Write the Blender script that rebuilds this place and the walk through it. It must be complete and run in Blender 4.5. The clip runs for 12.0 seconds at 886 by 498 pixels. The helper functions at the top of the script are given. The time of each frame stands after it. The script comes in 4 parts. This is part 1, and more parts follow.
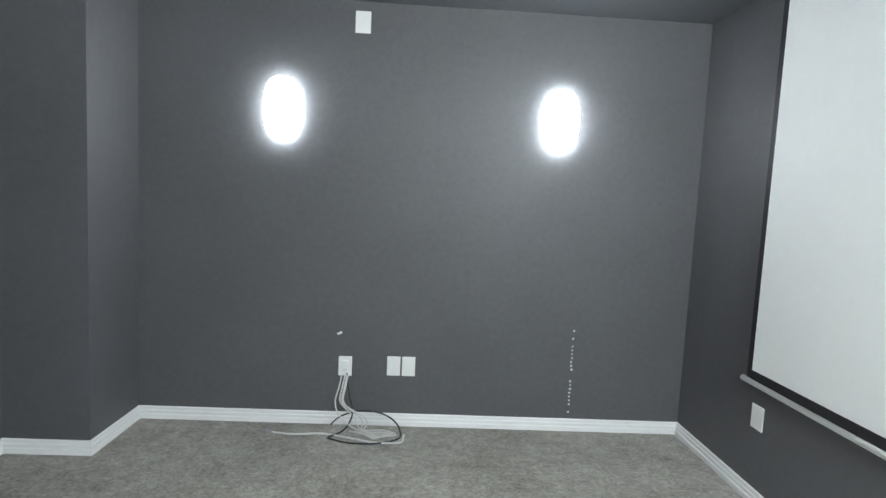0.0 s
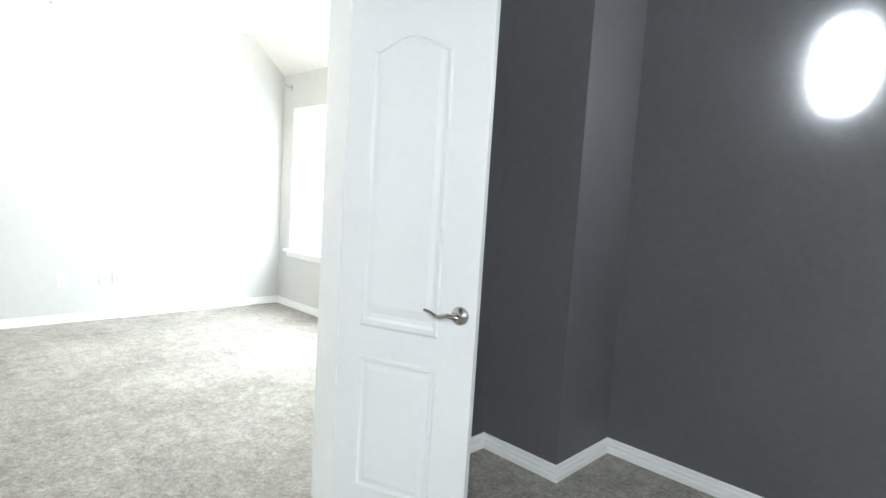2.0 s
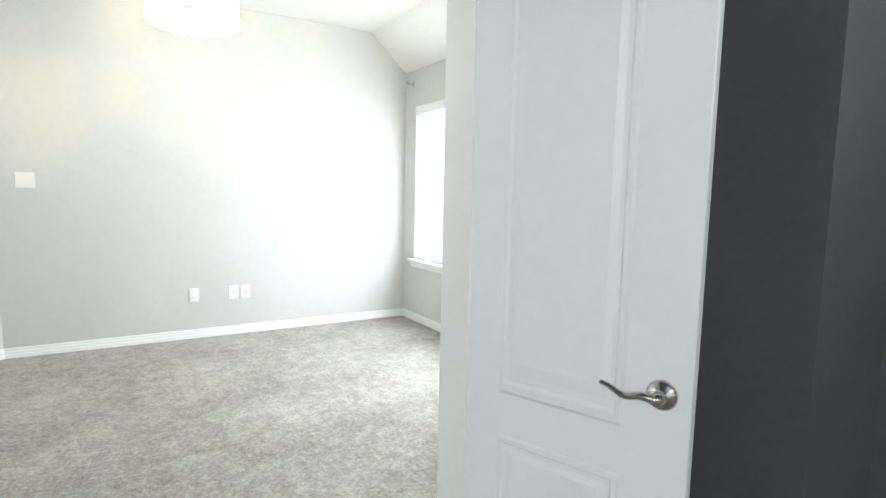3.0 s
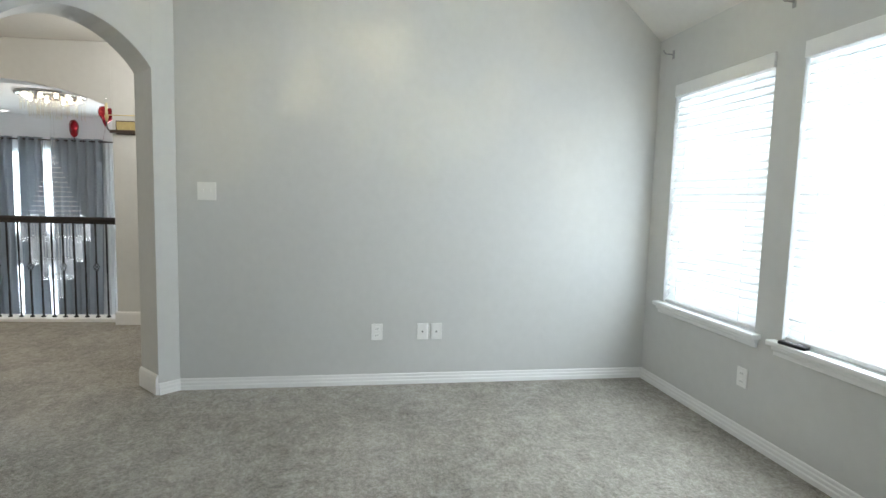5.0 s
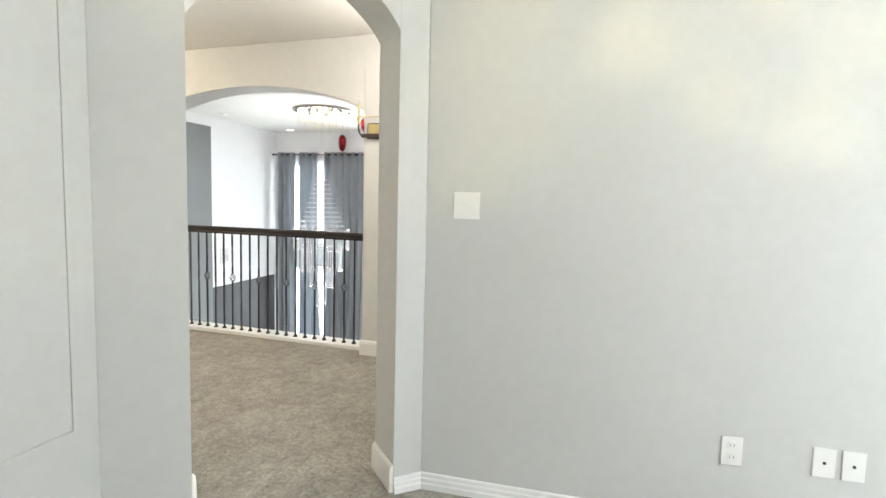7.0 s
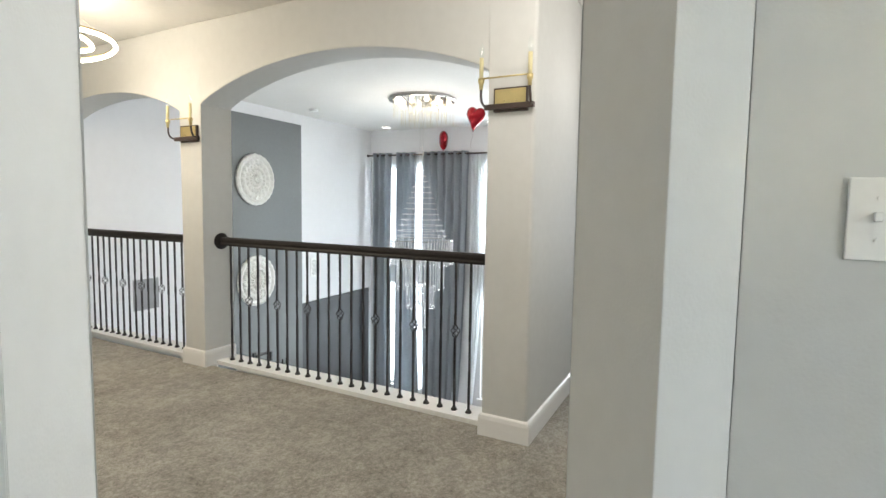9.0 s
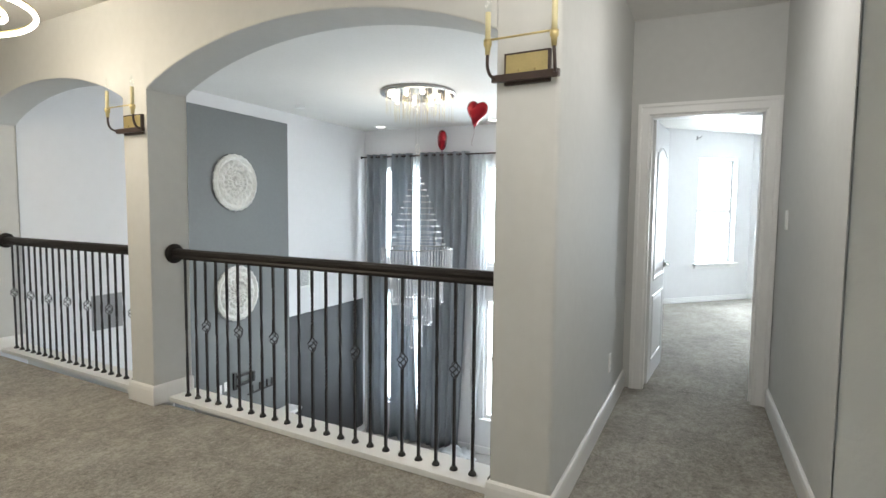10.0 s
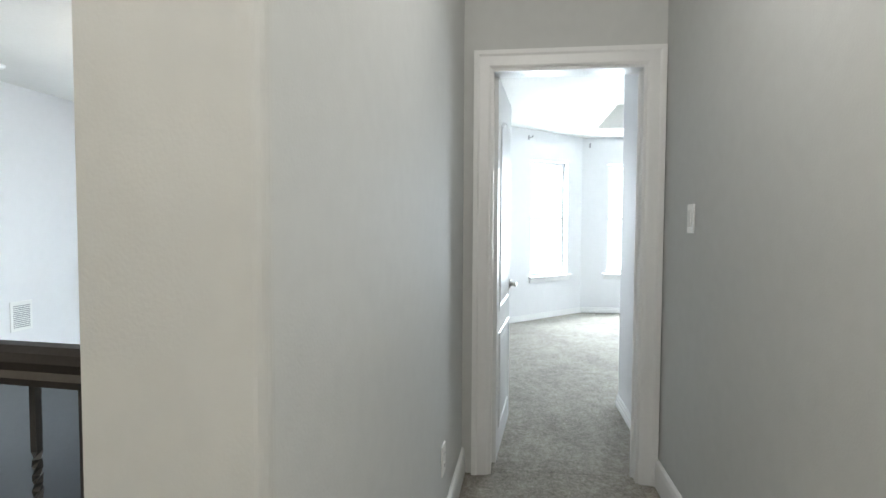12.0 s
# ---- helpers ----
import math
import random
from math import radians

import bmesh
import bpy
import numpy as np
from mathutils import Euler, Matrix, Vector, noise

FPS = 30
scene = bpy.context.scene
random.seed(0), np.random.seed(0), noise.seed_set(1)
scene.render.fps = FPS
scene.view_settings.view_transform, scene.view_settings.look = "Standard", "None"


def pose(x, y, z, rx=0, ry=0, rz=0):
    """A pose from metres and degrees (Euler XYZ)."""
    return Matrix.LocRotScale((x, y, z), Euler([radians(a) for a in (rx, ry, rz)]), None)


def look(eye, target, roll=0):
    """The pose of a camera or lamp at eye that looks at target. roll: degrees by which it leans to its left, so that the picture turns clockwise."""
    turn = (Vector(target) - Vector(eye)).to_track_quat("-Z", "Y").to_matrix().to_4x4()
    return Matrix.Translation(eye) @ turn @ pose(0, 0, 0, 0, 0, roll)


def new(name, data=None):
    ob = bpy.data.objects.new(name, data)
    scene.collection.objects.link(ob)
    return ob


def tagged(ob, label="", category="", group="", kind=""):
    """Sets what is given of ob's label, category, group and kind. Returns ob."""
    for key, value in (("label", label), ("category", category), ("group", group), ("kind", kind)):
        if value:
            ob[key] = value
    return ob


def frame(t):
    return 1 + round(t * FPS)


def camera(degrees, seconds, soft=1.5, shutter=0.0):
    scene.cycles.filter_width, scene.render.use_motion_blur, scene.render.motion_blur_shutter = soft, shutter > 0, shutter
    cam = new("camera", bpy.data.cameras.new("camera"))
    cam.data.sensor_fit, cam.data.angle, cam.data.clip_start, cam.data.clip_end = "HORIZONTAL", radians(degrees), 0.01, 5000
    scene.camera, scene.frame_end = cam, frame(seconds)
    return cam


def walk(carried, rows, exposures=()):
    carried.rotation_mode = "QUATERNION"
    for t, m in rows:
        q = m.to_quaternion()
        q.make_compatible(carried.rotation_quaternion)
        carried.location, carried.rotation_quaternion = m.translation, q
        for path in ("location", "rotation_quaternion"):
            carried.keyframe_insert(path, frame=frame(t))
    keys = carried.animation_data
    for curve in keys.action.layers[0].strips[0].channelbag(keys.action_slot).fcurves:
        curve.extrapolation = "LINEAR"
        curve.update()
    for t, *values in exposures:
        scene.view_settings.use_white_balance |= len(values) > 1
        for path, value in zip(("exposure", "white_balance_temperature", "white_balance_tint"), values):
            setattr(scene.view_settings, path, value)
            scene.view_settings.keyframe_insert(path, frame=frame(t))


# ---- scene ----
cam = camera(78.9, 12.0)
PATH = [
    (0, (0.182, 0.101, 1.421), (0.27, 2.091, 1.242), 2.8),
    (0.5, (0.23, 0.15, 1.326), (-0.253, 2.085, 1.176), 2.9),
    (1, (0.16, 0.305, 1.308), (-0.726, 2.091, 1.144), 3.1),
    (1.5, (0.001, 0.519, 1.305), (-1.161, 2.137, 1.125), 3.2),
    (2, (-0.207, 0.75, 1.299), (-1.609, 2.164, 1.109), 3.5),
    (2.5, (-0.464, 0.95, 1.311), (-2.026, 2.181, 1.103), 1.8),
    (3, (-0.755, 1.122, 1.311), (-2.447, 2.169, 1.103), 1.2),
    (4.8, (-1.92, 1.526, 1.337), (-3.865, 1.951, 1.149), 1.5),
    (5, (-2.052, 1.52, 1.331), (-4.014, 1.861, 1.145), 1.5),
    (5.4, (-2.324, 1.482, 1.344), (-4.311, 1.626, 1.161), 1.7),
    (5.5, (-2.395, 1.47, 1.344), (-4.384, 1.578, 1.163), 1.5),
    (6, (-2.775, 1.396, 1.345), (-4.763, 1.263, 1.166), 1.4),
    (6.5, (-3.124, 1.281, 1.34), (-5.086, 0.936, 1.164), 1.3),
    (7, (-3.48, 1.099, 1.356), (-5.407, 0.594, 1.18), 1.4),
    (7.5, (-3.892, 0.916, 1.353), (-5.776, 0.27, 1.178), 1.1),
    (7.7, (-4.036, 0.846, 1.352), (-5.897, 0.137, 1.176), 0.9),
    (9.3, (-5.076, 0.223, 1.352), (-6.884, -0.617, 1.19), 0.8),
    (9.5, (-5.211, 0.163, 1.351), (-7.018, -0.68, 1.195), 0.7),
    (10, (-5.564, 0.037, 1.344), (-7.375, -0.8, 1.197), 0.6),
    (10.5, (-5.92, -0.068, 1.341), (-7.753, -0.857, 1.202), 0.6),
    (11, (-6.288, -0.139, 1.331), (-8.191, -0.739, 1.204), 0.4),
    (11.5, (-6.694, -0.147, 1.306), (-8.648, -0.554, 1.191), 0.3),
    (12, (-7.127, -0.165, 1.27), (-9.107, -0.4155, 1.18), 0.3),
]
walk(cam, [(t, look(eye, target, roll)) for t, eye, target, roll in PATH],
     exposures=[(0.0, 1.5, 6500, 10), (1.2, 1.45, 6550, 11), (2.2, 1.38, 6600, 11.5), (3.2, 0.8, 6700, 11.5), (4.6, -0.05, 6550, 10), (5.5, -0.05, 6600, 10.5),
                (6.5, 0.5, 6850, 11.5), (7.5, 0.75, 6950, 12.5), (9.3, 0.22, 6650, 10.5), (10.5, 0.05, 6550, 10), (11.2, 0.15, 6500, 9.5), (12.0, 0.2, 6450, 9.5)])

# ---- world and large lights ----
world = bpy.data.worlds.new("world")
scene.world = world
world.use_nodes = True
wn = world.node_tree
sky = wn.nodes.new("ShaderNodeTexSky")
sky.sky_type, sky.sun_disc = "NISHITA", False
sky.sun_elevation, sky.sun_rotation = radians(50), radians(200)
wn.links.new(sky.outputs[0], wn.nodes["Background"].inputs[0])
wn.nodes["Background"].inputs[1].default_value = 0.12
sun_data = bpy.data.lights.new("sun", "SUN")
sun_data.energy, sun_data.angle, sun_data.color = 2.0, radians(0.5), (1, 0.96, 0.9)
sun = new("sun", sun_data)
sun.matrix_world = look((0, -20, 24), (0, 0, 0))


def area(name, eye, target, w, h, watts, color=(1, 1, 1), roll=0):
    d = bpy.data.lights.new(name, "AREA")
    d.shape, d.size, d.size_y, d.energy, d.color = "RECTANGLE", w, h, watts, color
    ob = new(name, d)
    ob.matrix_world = look(eye, target, roll)
    return ob


def bulb(name, at, watts, color=(1, 0.85, 0.65), radius=0.05):
    d = bpy.data.lights.new(name, "POINT")
    d.energy, d.color, d.shadow_soft_size = watts, color, radius
    ob = new(name, d)
    ob.location = at
    return ob


DAY = (0.80, 0.91, 1.0)
area("window_light", (-5.11, 3.98, 1.37), (-5.11, 0, 1.37), 0.9, 1.5, 38, DAY)
area("window_opening_light", (-5.11, 3.735, 1.39), (-5.11, 0, 1.39), 0.82, 1.40, 8, DAY)
area("window_light", (-3.83, 3.98, 1.37), (-3.83, 0, 1.37), 1.3, 1.5, 80, DAY)
area("window_opening_light", (-3.83, 3.735, 1.39), (-3.83, 0, 1.39), 1.18, 1.40, 36, DAY)
area("window_light", (-14.75, -4.9, -0.1), (0, -4.9, -0.1), 1.2, 4.6, 230, DAY)
area("window_light", (-14.75, -2.6, -0.1), (0, -2.6, -0.1), 1.4, 4.6, 250, DAY)
area("window_light", (-14.88, 0.14, 1.36), (-13.88, 1.17, 1.36), 0.76, 1.5, 145, DAY)
area("window_light", (-15.45, 1.58, 1.36), (-9, 1.3, 1.3), 0.75, 1.5, 165, DAY)
bulb("drum_glow", (-4.35, 1.58, 2.22), 11, (1.0, 0.95, 0.85), 0.15)
bulb("drum_bulb", (-4.35, 1.58, 2.44), 26, (1.0, 0.87, 0.50), 0.019)
bulb("landing_bulb", (-6.9, -3.72, 2.28), 29, (1.0, 0.85, 0.64), 0.38)
# unseen fill, no fixture: added to lift the walls at the corridor mouth
bulb("passage_fill", (-6.85, -0.1, 2.4), 28, (1.0, 0.96, 0.90), 0.3)
# second added fill without a lamp body, brightens the corridor's far half
bulb("corridor_fill", (-8.4, 0.08, 2.2), 8, (1.0, 0.98, 0.95), 0.3)
# invented fill on the landing's east side, brightens the arch jamb
bulb("landing_east_fill", (-6.0, -3.0, 2.4), 15, (1.0, 0.88, 0.70), 0.2)
bulb("cinema_ceiling_bulb", (1.25, -0.8, 2.30), 200, (0.87, 0.96, 1.0), 0.4)
bulb("chandelier_bulb", (-11.7, -3.17, 2.1), 24, (1.0, 0.9, 0.78), 0.3)

# ---- materials ----


def mat(name, base, rough=0.6, vary=0.08, scale=6.0, bump=0.0, bump_scale=80.0, metal=0.0, second=None, translucent=0.0, spec=0.5):
    m = bpy.data.materials.new(name)
    m.use_nodes = True
    nt = m.node_tree
    p = nt.nodes["Principled BSDF"]
    p.inputs["Roughness"].default_value, p.inputs["Metallic"].default_value = rough, metal
    p.inputs["Specular IOR Level"].default_value = spec
    geo = nt.nodes.new("ShaderNodeNewGeometry")
    n1 = nt.nodes.new("ShaderNodeTexNoise")
    n1.inputs["Scale"].default_value, n1.inputs["Detail"].default_value = scale, 6
    n2 = nt.nodes.new("ShaderNodeTexNoise")
    n2.inputs["Scale"].default_value, n2.inputs["Detail"].default_value = scale * 14, 3
    add = nt.nodes.new("ShaderNodeMath")
    add.operation = "MULTIPLY_ADD"
    add.inputs[1].default_value = 0.5
    half = nt.nodes.new("ShaderNodeMath")
    half.operation = "MULTIPLY"
    half.inputs[1].default_value = 0.5
    ramp = nt.nodes.new("ShaderNodeValToRGB")
    lo = second or [c * (1 - vary) for c in base]
    hi = base if second else [min(1, c * (1 + vary)) for c in base]
    ramp.color_ramp.elements[0].position, ramp.color_ramp.elements[1].position = 0.32, 0.68
    ramp.color_ramp.elements[0].color, ramp.color_ramp.elements[1].color = (*lo, 1), (*hi, 1)
    link = nt.links.new
    link(geo.outputs["Position"], n1.inputs["Vector"])
    link(geo.outputs["Position"], n2.inputs["Vector"])
    link(n2.outputs[0], half.inputs[0])
    link(n1.outputs[0], add.inputs[0])
    link(half.outputs[0], add.inputs[2])
    link(add.outputs[0], ramp.inputs[0])
    link(ramp.outputs[0], p.inputs["Base Color"])
    if bump:
        n3 = nt.nodes.new("ShaderNodeTexNoise")
        n3.inputs["Scale"].default_value, n3.inputs["Detail"].default_value = bump_scale, 4
        b = nt.nodes.new("ShaderNodeBump")
        b.inputs["Strength"].default_value, b.inputs["Distance"].default_value = bump, 0.01
        link(geo.outputs["Position"], n3.inputs["Vector"])
        link(n3.outputs[0], b.inputs["Height"])
        link(b.outputs[0], p.inputs["Normal"])
    if translucent:
        tr = nt.nodes.new("ShaderNodeBsdfTranslucent")
        mix = nt.nodes.new("ShaderNodeMixShader")
        mix.inputs[0].default_value = translucent
        link(ramp.outputs[0], tr.inputs["Color"])
        link(p.outputs[0], mix.inputs[1])
        link(tr.outputs[0], mix.inputs[2])
        link(mix.outputs[0], nt.nodes["Material Output"].inputs["Surface"])
    return m


def glow(name, color, strength):
    m = bpy.data.materials.new(name)
    m.use_nodes = True
    p = m.node_tree.nodes["Principled BSDF"]
    p.inputs["Base Color"].default_value = (0.9, 0.9, 0.88, 1)
    p.inputs["Emission Color"].default_value, p.inputs["Emission Strength"].default_value = (*color, 1), strength
    return m


def clear(name, tint=(1, 1, 1), rough=0.0, ior=1.45, see=0.9):
    m = bpy.data.materials.new(name)
    m.use_nodes = True
    nt = m.node_tree
    g = nt.nodes.new("ShaderNodeBsdfGlossy")
    g.inputs["Roughness"].default_value = rough
    g.inputs["Color"].default_value = (*tint, 1)
    t = nt.nodes.new("ShaderNodeBsdfTransparent")
    t.inputs["Color"].default_value = (*tint, 1)
    mix = nt.nodes.new("ShaderNodeMixShader")
    mix.inputs[0].default_value = see
    nt.links.new(g.outputs[0], mix.inputs[1])
    nt.links.new(t.outputs[0], mix.inputs[2])
    nt.links.new(mix.outputs[0], nt.nodes["Material Output"].inputs["Surface"])
    return m


def carpet():
    """Cut pile: tufts a few millimetres wide, mottled in clumps, with broad footworn shading."""
    m = bpy.data.materials.new("carpet")
    m.use_nodes = True
    nt = m.node_tree
    p = nt.nodes["Principled BSDF"]
    p.inputs["Roughness"].default_value, p.inputs["Specular IOR Level"].default_value = 1.0, 0.05
    p.inputs["Sheen Weight"].default_value, p.inputs["Sheen Roughness"].default_value = 0.25, 0.5
    geo = nt.nodes.new("ShaderNodeNewGeometry")
    tones = []
    for scale, detail, weight in ((150, 4, 0.50), (46, 5, 0.45), (13, 4, 0.30), (2.2, 3, 0.26)):
        n = nt.nodes.new("ShaderNodeTexNoise")
        n.inputs["Scale"].default_value, n.inputs["Detail"].default_value, n.inputs["Roughness"].default_value = scale, detail, 0.65
        nt.links.new(geo.outputs["Position"], n.inputs["Vector"])
        k = nt.nodes.new("ShaderNodeMath")
        k.operation = "MULTIPLY_ADD"
        k.inputs[1].default_value, k.inputs[2].default_value = weight, -weight / 2
        nt.links.new(n.outputs[0], k.inputs[0])
        tones.append(k)
    s1 = nt.nodes.new("ShaderNodeMath")
    s2 = nt.nodes.new("ShaderNodeMath")
    s3 = nt.nodes.new("ShaderNodeMath")
    nt.links.new(tones[0].outputs[0], s1.inputs[0])
    nt.links.new(tones[1].outputs[0], s1.inputs[1])
    nt.links.new(s1.outputs[0], s2.inputs[0])
    nt.links.new(tones[2].outputs[0], s2.inputs[1])
    s4 = nt.nodes.new("ShaderNodeMath")
    nt.links.new(s2.outputs[0], s4.inputs[0])
    nt.links.new(tones[3].outputs[0], s4.inputs[1])
    nt.links.new(s4.outputs[0], s3.inputs[0])
    s3.inputs[1].default_value = 0.5
    ramp = nt.nodes.new("ShaderNodeValToRGB")
    e = ramp.color_ramp.elements
    e[0].position, e[0].color = 0.34, (0.114, 0.103, 0.088, 1)
    e[1].position, e[1].color = 0.64, (0.465, 0.440, 0.395, 1)
    mid = e.new(0.5)
    mid.color = (0.283, 0.262, 0.224, 1)
    nt.links.new(s3.outputs[0], ramp.inputs[0])
    nt.links.new(ramp.outputs[0], p.inputs["Base Color"])
    bp = nt.nodes.new("ShaderNodeBump")
    bp.inputs["Strength"].default_value, bp.inputs["Distance"].default_value = 0.9, 0.012
    nt.links.new(s1.outputs[0], bp.inputs["Height"])
    nt.links.new(bp.outputs[0], p.inputs["Normal"])
    return m


M_WALL = mat("greige_paint", (0.578, 0.583, 0.568), 0.72, 0.03, 1.3, 0.07, 160, spec=0.22)
M_DARK = mat("charcoal_paint", (0.104, 0.1035, 0.109), 0.44, 0.10, 2.0, 0.16, 140, spec=0.32)
M_CEIL = mat("ceiling_paint", (0.72, 0.71, 0.68), 0.8, 0.03, 2.0, 0.15, 90)
M_DARKCEIL = mat("charcoal_ceiling_paint", (0.10, 0.105, 0.115), 0.35, 0.08, 2.0, 0.1, 110)
M_LIVING = mat("white_paint", (0.74, 0.74, 0.75), 0.6, 0.02, 1.0, 0.06, 150)
M_ACCENT = mat("slate_paint", (0.160, 0.170, 0.172), 0.55, 0.05, 1.5, 0.08, 150)
M_LOWER = mat("dark_slate_paint", (0.065, 0.068, 0.074), 0.5, 0.05, 1.5, 0.08, 150)
M_BACKDROP = glow("bright_overcast_sky", (0.92, 0.97, 1.0), 2.6)
M_FRINGE = clear("cut_crystal", (0.99, 0.99, 1.0), 0.2, see=0.36)
M_RAIN = clear("fine_crystal", (1.0, 0.97, 0.90), 0.15, see=0.62)
M_CARPET = carpet()
M_TRIM = mat("white_trim_paint", (0.80, 0.80, 0.79), 0.35, 0.02, 3.0)
M_DOOR = mat("white_door_paint", (0.76, 0.77, 0.77), 0.38, 0.02, 2.0, 0.05, 220)
M_PLATE = mat("white_plastic", (0.80, 0.80, 0.78), 0.3, 0.02, 5.0)
M_SLOT = mat("dark_slot", (0.05, 0.05, 0.05), 0.5)
M_BLACK = mat("black_iron", (0.018, 0.017, 0.017), 0.4, 0.15, 10.0, 0.1, 60)
M_RAIL = mat("espresso_wood", (0.016, 0.013, 0.012), 0.48, 0.3, 8.0, 0.05, 40, spec=0.3)
M_NICKEL = mat("brushed_nickel", (0.55, 0.53, 0.50), 0.22, 0.05, 30, metal=1.0)
M_BRASS = mat("aged_brass", (0.55, 0.45, 0.22), 0.35, 0.12, 15, metal=0.7)
M_BRONZE = mat("dark_bronze", (0.05, 0.032, 0.026), 0.4, 0.2, 12)
M_CANDLE = mat("ivory_candle_sleeve", (0.62, 0.56, 0.33), 0.5, 0.06, 20)
M_SCREEN = mat("matte_screen_fabric", (0.80, 0.81, 0.80), 0.7, 0.015, 2.0)
M_SCREENBLACK = mat("black_screen_border", (0.008, 0.008, 0.01), 0.6)
M_BLIND = mat("white_blind_slat", (0.88, 0.88, 0.88), 0.5, 0.02, 3.0, translucent=0.45)
M_CURTAIN = mat("slate_curtain", (0.34, 0.37, 0.40), 0.8, 0.08, 3.0, 0.2, 300, translucent=0.28)
M_SHEER = mat("white_sheer", (0.85, 0.86, 0.87), 0.8, 0.03, 4.0, translucent=0.6)
M_TILE = mat("pale_grey_plank_tile", (0.50, 0.49, 0.48), 0.25, 0.1, 4.0)
M_SILVER = mat("silvered_relief", (0.66, 0.65, 0.61), 0.3, 0.12, 14, 0.5, 60, metal=0.15)
M_BALLOON = mat("red_foil", (0.34, 0.010, 0.018), 0.16, 0.08, 6.0, 0.25, 18, metal=0.55)
M_CRYSTAL = clear("crystal", (0.97, 0.98, 1.0), 0.3, see=0.40)
M_GLASS = clear("window_glass", (0.97, 0.99, 0.99), 0.0, see=0.94)
M_BULB = glow("lit_bulb", (1.0, 0.92, 0.76), 5)
M_SCONCE = glow("lit_frosted_glass", (0.86, 0.95, 1.0), 16)
M_RING = glow("lit_led_strip", (1.0, 0.93, 0.80), 18)
M_DOWN = glow("lit_downlight", (1.0, 0.97, 0.92), 6)
M_SHADE = glow("lit_drum_shade", (1.0, 0.95, 0.82), 3.0)
M_CABLEW = mat("white_cable", (0.66, 0.65, 0.62), 0.5)
M_CABLEB = mat("black_cable", (0.012, 0.012, 0.013), 0.45)
M_VENT = mat("grey_vent_paint", (0.30, 0.30, 0.31), 0.5)

# ---- mesh helpers ----


def mesh_object(name, bm, material, smooth=False):
    bmesh.ops.recalc_face_normals(bm, faces=bm.faces[:])
    me = bpy.data.meshes.new(name)
    bm.to_mesh(me)
    bm.free()
    me.materials.append(material)
    if smooth:
        for f in me.polygons:
            f.use_smooth = True
    return new(name, me)


def part(name, bm, material, parent, label="", smooth=False):
    ob = mesh_object(name, bm, material, smooth)
    ob.parent = parent
    if label:
        ob["label"] = label
    return ob


def thing(name, label, category, group="", at=None, kind=""):
    ob = new(name)
    ob.empty_display_size = 0.05
    if at is not None:
        ob.matrix_basis = at
    return tagged(ob, label, category, group, kind)


def structure(name, bm, material, label, category, smooth=False):
    return tagged(mesh_object(name, bm, material, smooth), label, category, "", "structure")


def box(x0, x1, y0, y1, z0, z1, bm=None, bevel=0.0, m=None):
    out = bm or bmesh.new()
    b = bmesh.new()
    bmesh.ops.create_cube(b, size=1)
    for v in b.verts:
        v.co = Vector((x0 + (v.co.x + 0.5) * (x1 - x0), y0 + (v.co.y + 0.5) * (y1 - y0), z0 + (v.co.z + 0.5) * (z1 - z0)))
    if bevel:
        bmesh.ops.bevel(b, geom=b.edges[:], offset=bevel, segments=2, affect="EDGES", profile=0.5)
    if m is not None:
        b.transform(m)
    merge(out, b)
    return out


def merge(out, b):
    tmp = bpy.data.meshes.new("tmp")
    b.to_mesh(tmp)
    b.free()
    out.from_mesh(tmp)
    bpy.data.meshes.remove(tmp)
    return out


def prism(outline, z0, z1, bm=None):
    """An upright solid on a footprint."""
    bm = bm or bmesh.new()
    lo = [bm.verts.new((x, y, z0)) for x, y in outline]
    hi = [bm.verts.new((x, y, z1)) for x, y in outline]
    n = len(outline)
    for i in range(n):
        bm.faces.new((lo[i], lo[(i + 1) % n], hi[(i + 1) % n], hi[i]))
    bm.faces.new(lo[::-1])
    bm.faces.new(hi)
    return bm


def lathe(profile, seg=24, bm=None, m=None):
    """A solid of revolution round z from (radius, height) pairs."""
    b = bmesh.new()
    rings = []
    for r, z in profile:
        if r < 1e-6:
            rings.append([b.verts.new((0, 0, z))])
        else:
            rings.append([b.verts.new((r * math.cos(2 * math.pi * k / seg), r * math.sin(2 * math.pi * k / seg), z)) for k in range(seg)])
    for a, c in zip(rings, rings[1:]):
        for k in range(seg):
            k2 = (k + 1) % seg
            if len(a) == 1 and len(c) == 1:
                continue
            if len(a) == 1:
                b.faces.new((a[0], c[k], c[k2]))
            elif len(c) == 1:
                b.faces.new((a[k], a[k2], c[0]))
            else:
                b.faces.new((a[k], a[k2], c[k2], c[k]))
    if m is not None:
        b.transform(m)
    return merge(bm, b) if bm else b


